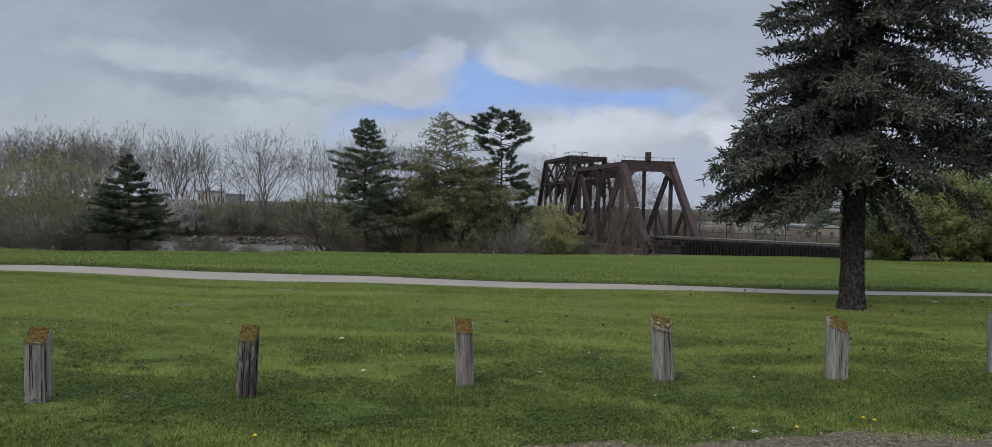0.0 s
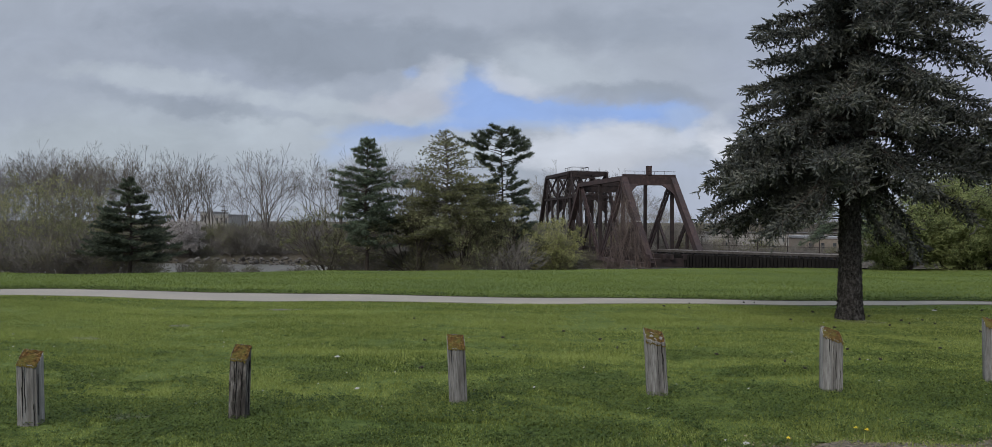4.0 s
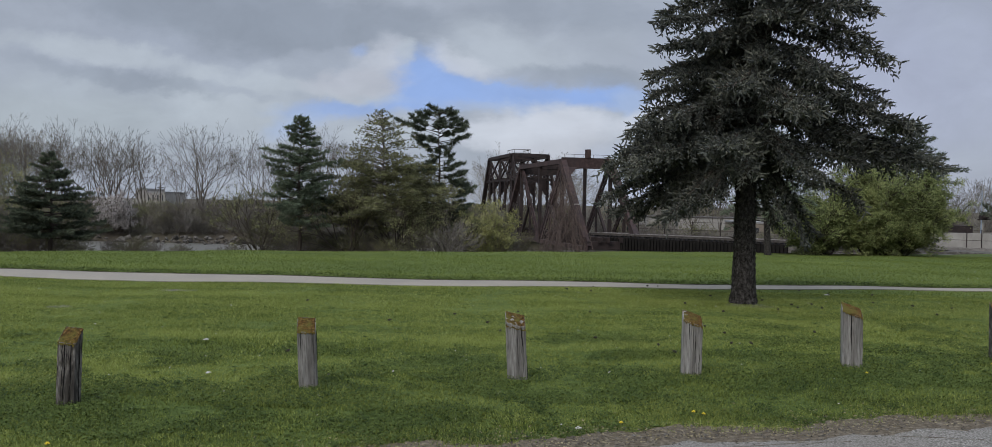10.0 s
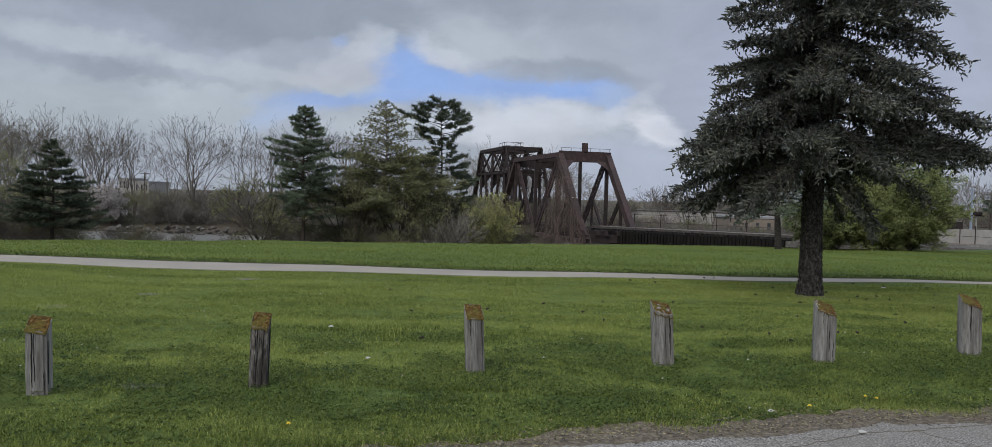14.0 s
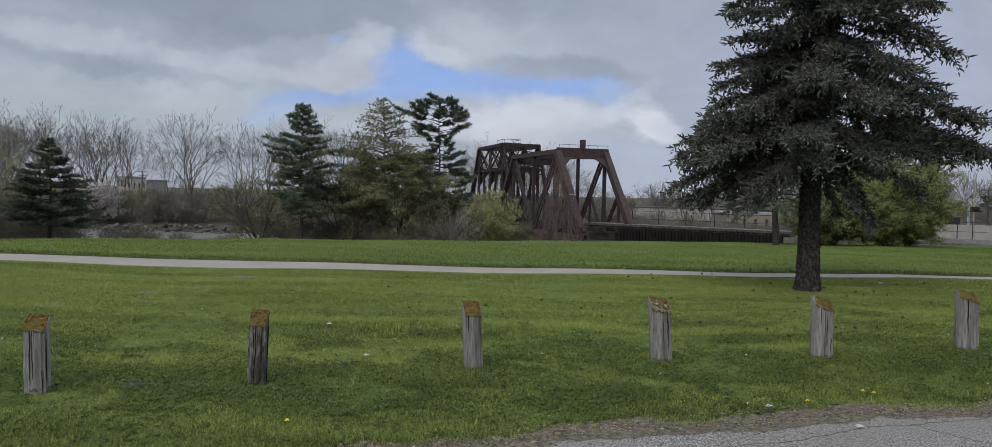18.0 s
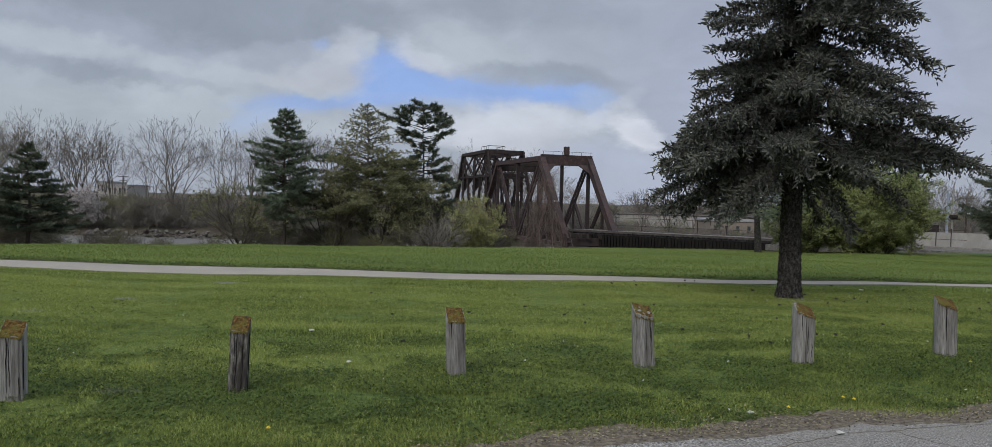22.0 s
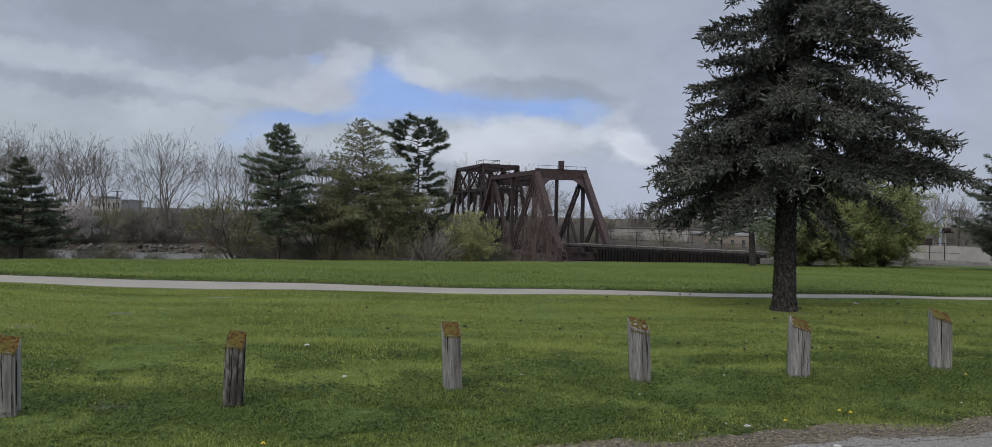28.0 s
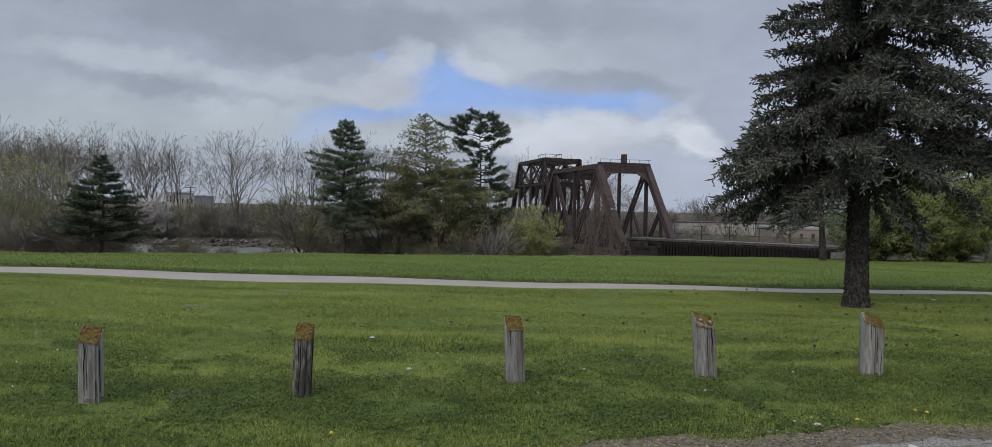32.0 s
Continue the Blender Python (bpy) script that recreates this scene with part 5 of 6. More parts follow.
def pier(s, name="bridge_pier"):
    p = Soup()
    p.beam(bp(s, -0.8, -4.6), bp(s, 6.3, -4.6), 2.0, 4.0)
    tagged(part(name, p, M_ROCK), "dark stained stone bridge pier standing in the river", "pier")


pier(0.3), pier(31.5), pier(59.0)

# approach trestle
TRACK = [Vector((7.4, 81.5, -1.05)), Vector((22.6, 71.3, -1.05)), Vector((32.6, 63.0, -1.05)), Vector((52, 47.0, -1.05))]


def approach():
    random.seed(41)
    tr = thing("approach_trestle", "low black timber railway trestle with grey deck", "trestle")
    a, b = TRACK[0], TRACK[1] + (TRACK[2] - TRACK[1]) * 0.15
    d = (b - a).normalized()
    n = Vector((-d.y, d.x, 0))
    ln = (b - a).length
    for sg in (-1, 1):
        s = Soup()
        s.beam(a + n * sg * 1.75 + Vector((0, 0, -0.75)), b + n * sg * 1.75 + Vector((0, 0, -0.75)), 0.35, 0.9)
        part("stringer", s, M_TIMBER, tr)
    k = 0
    while k * 0.5 < ln:
        s = Soup()
        p = a + d * (k * 0.5)
        s.beam(p - n * 1.8 + Vector((0, 0, -0.2)), p + n * 1.8 + Vector((0, 0, -0.2)), 0.24, 0.22)
        part("tie", s, M_DECK, tr)
        k += 1
    for sg in (-1, 1):
        s = Soup()
        s.beam(a + n * sg * 1.9 + Vector((0, 0, 0.0)), b + n * sg * 1.9 + Vector((0, 0, 0.0)), 0.24, 0.2)
        part("guard_timber", s, M_DECK, tr)
    k = 0.6
    while k < ln:
        p = a + d * k
        for sg in (-1.75, 0, 1.75):
            s = Soup()
            s.tube([p + n * sg + Vector((0, 0, -4.2)), p + n * sg + Vector((0, 0, -1.1))], [0.18, 0.18], 8, True)
            part("trestle_leg", s, M_TIMBER, tr)
        k += 1.3
    k = 0.0
    while k < ln - 0.3:
        s = Soup()
        p = a + d * k - n * (2.1 + rnd(-0.04, 0.04))
        s.beam(p + Vector((0, 0, -3.4)), p + Vector((0, 0, -0.32 - rnd(0, 0.12))), 0.24, 0.1, n)
        part("bulkhead_plank", s, M_TIMBER, tr)
        k += 0.33
    # black planks added behind, standing in for deep shade in the gaps
    for z in (-1.5, -2.0, -2.5, -3.0):
        s = Soup()
        s.beam(a - n * 1.6 + Vector((0, 0, z)), b - n * 1.6 + Vector((0, 0, z)), 0.12, 0.46)
        part("gap_shade_plank", s, M_TIMBER, tr)
    fence = thing("trackside_fence", "low rusty pipe fence behind the trestle", "fence")
    k = 2.0
    while k < ln + 14:
        s = Soup()
        p = a + d * k + n * 4.5
        s.tube([p + Vector((0, 0, -2.2)), p + Vector((0, 0, 1.35))], [0.04, 0.04], 6, True)
        part("fence_post", s, M_RUST_DARK, fence)
        k += 3.0
    for z in (0.5, 1.3):
        s = Soup()
        s.beam(a + d * 2 + n * 4.5 + Vector((0, 0, z)), a + d * (ln + 14) + n * 4.5 + Vector((0, 0, z)), 0.03, 0.03)
        part("fence_rail", s, M_RUST_DARK, fence)
    rails = thing("railway_rails", "pair of worn steel rails curving onto the bridge", "rails", kind="structure")
    for sg in (-0.72, 0.72):
        s = Soup()
        for i in range(len(TRACK) - 1):
            dd = (TRACK[i + 1] - TRACK[i]).normalized()
            nn = Vector((-dd.y, dd.x, 0))
            s.beam(TRACK[i] + nn * sg - dd * 0.1, TRACK[i + 1] + nn * sg + dd * 0.1, 0.09, 0.17)
        part("rail", s, M_RAIL, rails)
    return tr


approach()
bal = Soup()
p0, p1, p2 = TRACK[1].lerp(TRACK[2], 0.15), TRACK[2], TRACK[3]
for a, b in ((p0, p1), (p1, p2)):
    dd = (b - a).normalized()
    bal.beam(a - dd * 0.1 + Vector((0, 0, -0.42)), b + dd * 0.3 + Vector((0, 0, -0.42)), 3.6, 0.5)
    bal.beam(a - dd * 0.1 + Vector((0, 0, -0.62)), b + dd * 0.3 + Vector((0, 0, -0.62)), 5.6, 0.5)
tagged(part("ballast_bed", bal, M_BALLAST), "grey crushed stone ballast under the railway track", "ballast", kind="structure")

# ---------------------------------------------------------------- far bank and distance
random.seed(77)
variants = []
for i, (h, st, wd, tr, tw) in enumerate(((12.6, 5, 0.55, 0.2, M_BARK_GREY), (12.6, 5, 0.45, 0.3, M_TWIG_PALE), (12.8, 6, 0.65, 0.12, M_BARK_FAN), (12.4, 4, 0.5, 0.25, M_TWIG_PALE), (12.4, 5, 0.6, 0.14, M_BARK_GREY))):
    variants.append(fork_tree("bare_tree", (-118 + i * 9.5, 114 + rnd(-3, 6), -2.2), h, 100 + i, "tall leafless spring tree on the far river bank", tw, limbs=st, wide=wd, levels=6, trunk=tr, thick=0.14, angle=0.6, up=0.015, kink=0.1, third=0.32, ratio=0.79, group="far bank trees", fine=0.0135))


def plant(src, x, y, z, size=1.0):
    return copy_thing(src, pose(x, y, z, 0, 0, rnd(0, 360)) @ Matrix.Scale(size, 4))


for k in range(24):
    x = -134 + k * 2.7 + rnd(-1.1, 1.1)
    plant(variants[(k * 3 + k // 7) % 5], x, 113 + rnd(-3, 14), -2.4, rnd(0.95, 1.08) if x > -82 else rnd(1.02, 1.2))
for x, y, size in ((-52.5, 121, 0.62), (-42.2, 122, 0.7), (-31.5, 118, 0.85), (-24.0, 116, 1.0), (-19.0, 120, 1.05), (-13.5, 124, 1.0), (-40.0, 130, 0.6), (-47.5, 128, 0.55)):
    plant(variants[(1, 4)[int(-x) % 2]], x, y, -2.4, size * 0.75)
for k in range(30):
    plant(variants[k % 5], 20 + k * 5.2 + rnd(-2, 2), 205 + rnd(-15, 20), -3, rnd(0.45, 0.7))
for k in range(20):
    plant(variants[k % 5], 8 + k * 4 + rnd(-2, 2), 158 + rnd(-8, 12), -4.5, rnd(0.5, 0.75))
for k in range(8):
    plant(variants[(1, 3, 0)[k % 3]], -32 + k * 5.5, 150 + rnd(-5, 5), -4, rnd(0.8, 1.0))

for i, (x, h, st, wide, tr, th) in enumerate(((-59.6, 14.6, 11, 0.62, 0.13, 0.24), (-55.0, 13.0, 6, 0.5, 0.14, 0.17), (-49.6, 11.2, 5, 0.5, 0.1, 0.13), (-45.6, 14.4, 7, 0.4, 0.14, 0.19), (-38.6, 13.4, 6, 0.46, 0.12, 0.16), (-35.2, 13.8, 7, 0.48, 0.12, 0.18), (-29.4, 15.2, 8, 0.5, 0.16, 0.2), (-24.6, 14.2, 7, 0.5, 0.2, 0.17), (-66.5, 15.2, 8, 0.5, 0.18, 0.18), (-72.5, 15.6, 8, 0.46, 0.2, 0.2), (-78.0, 15.4, 7, 0.5, 0.15, 0.18))):
    fork_tree("bare_tree", (x, 108 + rnd(-1, 2), -2.6), h * 0.945, 300 + i, "tall leafless tree with brown limbs fanning upwards", M_BARK_FAN, limbs=st, wide=wide, levels=7, trunk=tr, thick=th, angle=0.62, up=0.02, kink=0.1, third=0.06, ratio=0.8, group="far bank trees", fine=0.012)
for x, y, size in ((-9.0, 152, 1.12), (-5.2, 149, 1.2), (-1.6, 153, 1.16), (2.0, 150, 1.22), (5.4, 152, 1.1), (8.2, 151, 1.0)):
    plant(variants[int(x + 20) % 5], x, y, -4, size)
for i, (x, y, h) in enumerate(((16.4, 95, 6.2), (19.6, 97, 6.6), (22.4, 95, 8.4), (13.0, 101, 5.2), (26.5, 99, 6.0))):
    fork_tree("bare_tree", (x, y, -3.2), h, 360 + i, "slim leafless tree behind the railway trestle", M_BARK_FAN, limbs=5, wide=0.5, levels=6, trunk=0.25, thick=0.11, angle=0.6, kink=0.1, third=0.2, group="trackside trees", fine=0.012)

for i, (x, y, h) in enumerate(((48.9, 88, 7.4), (46.6, 90, 6.2), (53.5, 92, 7.0))):
    fork_tree("bare_tree", (x, y, -2.0), h, 340 + i, "small leafless tree behind the concrete wall", M_BARK_GREY, limbs=6, wide=0.55, levels=6, trunk=0.2, thick=0.1, angle=0.7, kink=0.12, third=0.15, group="trackside trees", fine=0.011)

# brush along both banks
brush = [fork_tree("brush_shrub", (-70 + i * 8, 101, -2.9), 4.4, 200 + i, lab, m, limbs=15, wide=0.95, levels=4, trunk=0.04, thick=0.07, angle=0.8, up=0.03, kink=0.2, ratio=0.85, fine=fn, third=0.35, leaf=lf, leaf_n=n, leaf_size=0.14, group="bank brush", category="shrub", joined=True) for i, (m, lf, n, fn, lab) in enumerate((
    (M_BARK_GREY, None, 0, 0.019, "tangled grey leafless brush on the bank"),
    (M_TWIG_TAN, M_OLIVE, 2, 0.016, "tangled tan brush with olive buds on the bank"),
    (M_BARK_FAN, M_OLIVE, 3, 0.016, "dark brush with olive spring leaves on the bank"),
    (M_BARK_FAN, None, 0, 0.019, "dark brown leafless brush on the bank")))]
random.seed(88)
for k in range(120):
    x = -124 + k * 1.25 + rnd(-1, 1)
    if x > 6:
        continue
    if k % 2:
        plant(brush[(k * 3 + k // 4) % 4], x + 0.6, 118 + rnd(-3, 8), -2.2, rnd(0.72, 0.86) if -66 < x < -52 else rnd(0.8, 1.0))
    plant(brush[(k * 7 + k // 5) % 4], x, 99.5 + rnd(-0.5, 7), -2.5 + rnd(-0.2, 0.3), rnd(0.6, 0.9))
for k in range(30):
    x = -49 + k * 0.75 + rnd(-0.5, 0.5)
    y = 56 + rnd(-3, 5)
    big = rnd(0.6, 1.0) if x < -34 else rnd(0.25, 0.5)
    if -35 < x < -21 and k % 2:
        continue
    plant(brush[(k * 5 + k // 3) % 4], x, y, ground_z(x, y) - 0.1, big)
for k in range(26):
    x = -20 + k * 0.78 + rnd(-0.4, 0.4)
    y = 61 + rnd(-3, 5)
    plant(brush[(2, 1, 2, 0)[k % 4]], x, y, ground_z(x, y) - 0.1, rnd(0.45, 0.85))
for k in range(56):
    plant(brush[(0, 1, 3, 0)[k % 4]], -66 + k * 1.15 + rnd(-0.6, 0.6), 101.2 + rnd(-0.6, 1.2), -3.0, rnd(0.32, 0.6))
# low dark twigs at the near water's edge
for k in range(24):
    x = -43 + k * 0.95 + rnd(-0.4, 0.4)
    y = 58 + rnd(-2, 3)
    plant(brush[(3, 2, 3, 0)[k % 4]], x, y, ground_z(x, y) - 0.1, rnd(0.2, 0.42))
# grey scrub and low trees behind the trestle
for k in range(18):
    plant(brush[(0, 3, 0, 2)[k % 4]], 11.5 + k * 1.05 + rnd(-0.5, 0.5), 92 + rnd(-3, 4), -3.4, rnd(0.45, 0.8))
for k in range(22):
    x = 9 + k * 1.1 + rnd(-0.6, 0.6)
    plant(brush[(0, 3, 0, 1)[k % 4]], x, 108 + rnd(-3, 8), -3.3, rnd(0.55, 0.95) * (1 if k < 9 else 0.6))
for k in range(20):
    plant(brush[(0, 3)[k % 2]], 30 + k * 2.4 + rnd(-0.8, 0.8), 118 + rnd(-3, 5), -3.4, rnd(0.35, 0.6))
for k in range(40):
    plant(brush[(0, 3, 0, 1)[k % 4]], 12 + k * 3.4 + rnd(-1, 1), 172 + rnd(-8, 14), -3.6, rnd(1.0, 1.5))
leafy_bush("blossom_tree", (-53.3, 99.6, -2.6), 5.6, 2.0, 31, "small tree in pale pink blossom on the far bank", M_BLOSSOM, density=22, stems=20, size=0.17)


def vine_tangle():
    """Leafless vines that climb the end post to the portal."""
    random.seed(32)
    v = thing("vine_tangle", "reddish-brown leafless vines climbing the bridge portal", "vine", at=(4.0, 77.2, -2.9))
    for k in range(66):
        s = Soup()
        x0, y0 = rnd(-3.0, 2.2), rnd(-1.5, 0.6)
        h = rnd(2.4, 9.4) * (1 - 0.2 * abs(x0) / 3)
        top = Vector((-0.3 + rnd(-0.7, 0.5) + 0.25 * x0 * (1 - h / 9.5), 3.0 * h / 9 + rnd(-0.5, 0.5), h))
        base = Vector((x0, y0, 0))
        pts = [base.lerp(top, f) + Vector((rnd(-0.5, 0.5), rnd(-0.3, 0.3), 0)) + Vector((0, 0, 0.5 * math.sin(f * 3.1))) for f in (0, 0.2, 0.4, 0.6, 0.8, 1)]
        s.tube(pts, [0.022, 0.02, 0.018, 0.014, 0.011, 0.008], 3)
        for c in range(22):
            i = random.randrange(5)
            p = pts[i].lerp(pts[i + 1], random.random())
            q = p + Vector((rnd(-0.6, 0.6), rnd(-0.4, 0.4), rnd(-0.9, 0.5)))
            r = q + Vector((rnd(-0.4, 0.4), rnd(-0.3, 0.3), rnd(-0.9, 0.1)))
            s.tube([p, q, r], [0.009, 0.008, 0.005], 3)
        part("vine_stem", s, M_TWIG_RED, v)


vine_tangle()

# riprap on the far bank
random.seed(9)
bm = bmesh.new()
bmesh.ops.create_icosphere(bm, subdivisions=1, radius=1)
base_v, base_f = [v.co.copy() for v in bm.verts], [[v.index for v in f.verts] for f in bm.faces]
bm.free()
rip = thing("riprap", "pale broken rocks along the far waterline", "rocks", kind="structure")
rock_meshes = []
for k in range(4):
    s = Soup()
    s.v = [Vector((v.x * 1.3, v.y, v.z * 0.75)) * rnd(0.7, 1.1) for v in base_v]
    s.f = [tuple(f) for f in base_f]
    rock_meshes.append(s.mesh("rock", M_ROCK))
for k in range(150):
    r = new("rock", rock_meshes[k % 4])
    r.parent = rip
    r.matrix_basis = pose(-62 + rnd(0, 26), 97.4 + rnd(-1, 3), -4.0 + rnd(-0.1, 0.9), rnd(-30, 30), rnd(-30, 30), rnd(0, 360)) @ Matrix.Scale(rnd(0.15, 0.42), 4)


def building(name, x, y, z, w, d, h, mat, label, rows, cols, roof=0.3):
    b = thing(name, label, "building", at=(x, y, z))
    s = Soup()
    s.box(-w / 2, w / 2, 0, d, 0, h)
    part("wall", s, mat, b)
    s = Soup()
    s.box(-w / 2 - 0.1, w / 2 + 0.1, -0.1, d + 0.1, h, h + roof)
    part("roof", s, M_DECK if rows == 0 else M_WALLGREY, b)
    for r in range(rows):
        for c in range(cols):
            cx = -w / 2 + w * (c + 0.5) / cols
            cz = h * (r + 0.55) / rows
            s = Soup()
            s.box(cx - w / cols * 0.14, cx + w / cols * 0.14, -0.06, 0.02, cz - h / rows * 0.25, cz + h / rows * 0.25)
            part("window", s, M_GLASSDARK, b)
    return b


building("far_building", -98.6, 200, -3, 5, 12, 6.1, M_CONCRETE, "grey flat-roofed building beyond the far bank", 2, 4)
building("far_building", -104.0, 203, -3, 3, 10, 6.9, M_CONCRETE, "brown flat-roofed block beyond the far bank", 2, 3)
building("long_shed", 45, 140, -4, 50, 14, 3.9, M_CONCRETE, "long pale shed behind the railway", 0, 0, 0.15)
building("tan_building", 35.6, 125, -4, 7, 10, 3.4, M_WALLTAN, "tan brick building with narrow windows", 1, 4)
wall = Soup()
wall.beam((30.5, 80, -1.3), (80, 62, -1.3), 0.4, 2.2)
tagged(part("concrete_wall", wall, M_CONCRETE), "long grey stained concrete retaining wall beside the railway", "wall", kind="structure")


# ---------------------------------------------------------------- grass
def grass_field(name, x0, x1, y0, y1, count, hmin, hmax, width, seed, label, mat=M_BLADE, patch=None, tuft=1.0):
    rng = np.random.default_rng(seed)
    Y = y0 + (y1 - y0) * rng.uniform(0, 1, count)
    X = rng.uniform(-1.3 - 0.76 * Y, 2.6 + 0.72 * Y, count)
    edge = np.array([verge_far(x) for x in X])
    pn = np.array([path_near(x) for x in X])
    pf = np.array([path_far(x) for x in X])
    ok = (Y > edge - 0.1 + 0.32 * rng.uniform(0, 1, count) ** 1.8) & ((Y < pn - 0.05) | (Y > pf))
    if patch is not None:
        # pale blades stand in long drifts
        drift = np.array([noise.noise((x * 0.22, y * 0.8, 6.0)) + 0.5 * noise.noise((x * 0.7, y * 2.0, 2.0)) + 0.4 * noise.noise((x * 2.5, y * 5, 1.0)) for x, y in zip(X, Y)])
        ok &= drift + np.interp(Y, (4.6, 5.5, 8.5, 10.5, 13.5, 16), (-0.35, -0.25, -0.28, 0.36, 0.42, 0.1)) > patch + 0.25 * rng.uniform(-1, 1, count)
    X, Y, edge = X[ok], Y[ok], edge[ok]
    n = len(X)
    Z = np.array([ground_z(x, y) for x, y in zip(X, Y)])
    clump = np.array([noise.noise((x * 0.8, y * 0.8, 5.0)) + 0.6 * noise.noise((x * 3.1, y * 3.1, 9.0)) + 0.45 * noise.noise((x * 8, y * 8, 4.0)) for x, y in zip(X, Y)])
    tall = 1 + 0.5 * np.exp(-((Y - edge - 0.45) / 0.5) ** 2)
    h = rng.uniform(hmin, hmax, n) * np.maximum(0.35, 1 + 0.95 * tuft * clump) * tall
    az = rng.uniform(0, 6.283, n)
    ln = rng.uniform(0.2, 1.3, n)
    dx, dy = np.cos(az), np.sin(az)
    w = width * rng.uniform(0.6, 1.4, n)
    V = np.empty((n, 3, 3))
    V[:, 0] = np.stack([X - dy * w, Y + dx * w, Z - 0.005], 1)
    V[:, 1] = np.stack([X + dy * w, Y - dx * w, Z - 0.005], 1)
    V[:, 2] = np.stack([X + dx * h * ln, Y + dy * h * ln, Z + h], 1)
    me = bpy.data.meshes.new(name)
    me.vertices.add(n * 3)
    me.vertices.foreach_set("co", V.ravel())
    me.loops.add(n * 3)
    me.loops.foreach_set("vertex_index", np.arange(n * 3, dtype=np.int32))
    me.polygons.add(n)
    me.polygons.foreach_set("loop_start", np.arange(0, n * 3, 3, dtype=np.int32))
    me.polygons.foreach_set("loop_total", np.full(n, 3, dtype=np.int32))
    me.materials.append(mat)
    me.update()
    return tagged(new(name, me), label, "grass", kind="stuff")


grass_field("grass", 0, 0, 3.4, 16.6, 760000, 0.012, 0.029, 0.0045, 1, "short mown green grass blades of the lawn")
grass_field("grass", 0, 0, 16, 46, 330000, 0.018, 0.034, 0.012, 2, "short mown grass of the far lawn", M_BLADE_FAR, tuft=0.15)


grass_field("pale_grass", 0, 0, 4.6, 16.8, 600000, 0.012, 0.029, 0.0045, 5, "paler yellowish grass blades in the lawn", M_BLADE_DRY, -0.06)


def rosettes():
    """Flat dark weed rosettes in the turf."""
    rng = random.Random(21)
    s = Soup()
    for _ in range(4200):
        y = 4.2 + 8.5 * rng.random() ** 1.6
        x = rng.uniform(-1.3 - 0.76 * y, 2.6 + 0.72 * y)
        if y < road_edge(x) + 0.35 or noise.noise((x * 0.7, y * 0.9, 2.0)) < -0.12:
            continue
        o = Vector((x, y, ground_z(x, y) + 0.012))
        r = rng.uniform(0.02, 0.045)
        a0 = rng.uniform(0, 6.28)
        for k in range(rng.randrange(5, 9)):
            a = a0 + k * 0.9 + rng.uniform(-0.2, 0.2)
            d = Vector((math.cos(a), math.sin(a), rng.uniform(0.1, 0.7))).normalized()
            s.leaf(o, d, Vector((-math.sin(a), math.cos(a), rng.uniform(-0.3, 0.3))), r * rng.uniform(0.7, 1.3), r * 0.45)
    return tagged(part("weed_rosettes", s, M_CLOVER), "dark broad-leaved weed rosettes in the lawn", "weeds", kind="stuff")


rosettes()


def leaf_scatter(name, count, seed, place, size, mat, label, category, lift=0.03, flat=0.5):
    """Small leaves lying at all angles over a stretch of ground."""
    rng = random.Random(seed)
    s = Soup()
    for _ in range(count):
        x, y = place(rng)
        d = Vector((rng.uniform(-1, 1), rng.uniform(-1, 1), rng.uniform(-flat, flat))).normalized()
        side = Vector((-d.y, d.x, rng.uniform(-0.5, 0.5))).normalized()
        w = size * rng.uniform(0.5, 1.4)
        s.leaf(Vector((x, y, ground_z(x, y) + rng.uniform(0.004, lift))), d, side, w, w * 0.75)
    return tagged(part(name, s, mat), label, category, kind="stuff")


def by_posts(rng):
    while True:
        y = rng.uniform(5.2, 12.5)
        x = rng.uniform(-1.3 - 0.76 * y, 2.6 + 0.72 * y)
        off = y - (7.2 + 0.32 * x)
        n = noise.noise((x * 0.9, y * 1.3, 3.0)) + 0.5 * noise.noise((x * 3, y * 4, 8.0))
        if y > road_edge(x) + 0.4 and n > 0.02 + 0.38 * abs(off) / 1.6 - 0.32:
            return x, y


def by_road(rng):
    x = rng.uniform(-6, 9)
    return x, road_edge(x) + 0.05 + abs(rng.gauss(0, 0.32))


leaf_scatter("clover", 150000, 3, by_posts, 0.019, M_CLOVER, "low dark green clover patches in the lawn", "clover", 0.045)


def path_rim(rng):
    x = rng.uniform(-18, 24)
    return x, path_far(x) + 0.03 + abs(rng.gauss(0, 0.06))


# overhanging rim grass; its dark leaf colour imitates the shadow beside the path
leaf_scatter("path_rim_shadow_weeds", 24000, 14, path_rim, 0.032, M_CLOVER, "rough grass rim along the footpath, coloured dark for its shadow line", "weeds", 0.11, 1.0)
def by_hem(rng):
    x = rng.uniform(-7, 9)
    return x, verge_far(x) + 0.1 + 2.2 * rng.random() ** 1.3


def on_verge(rng):
    x = rng.uniform(-6, 9)
    return x, road_edge(x) + rng.gauss(0.16, 0.16)


leaf_scatter("clover", 70000, 15, by_hem, 0.016, M_CLOVER, "low dark green clover in the grass by the road", "clover", 0.04)
leaf_scatter("verge_debris", 9000, 16, on_verge, 0.014, M_DEBRIS, "dark crumbs of soil and dead leaf along the road edge", "debris", 0.025, 0.3)
leaf_scatter("verge_straw", 9000, 4, by_road, 0.022, M_STRAW, "dry straw and dead grass along the road edge", "straw", 0.02, 0.2)


def anywhere(rng):
    y = rng.uniform(6, 30)
    return rng.uniform(-1.3 - 0.7 * y, 2.6 + 0.66 * y), y


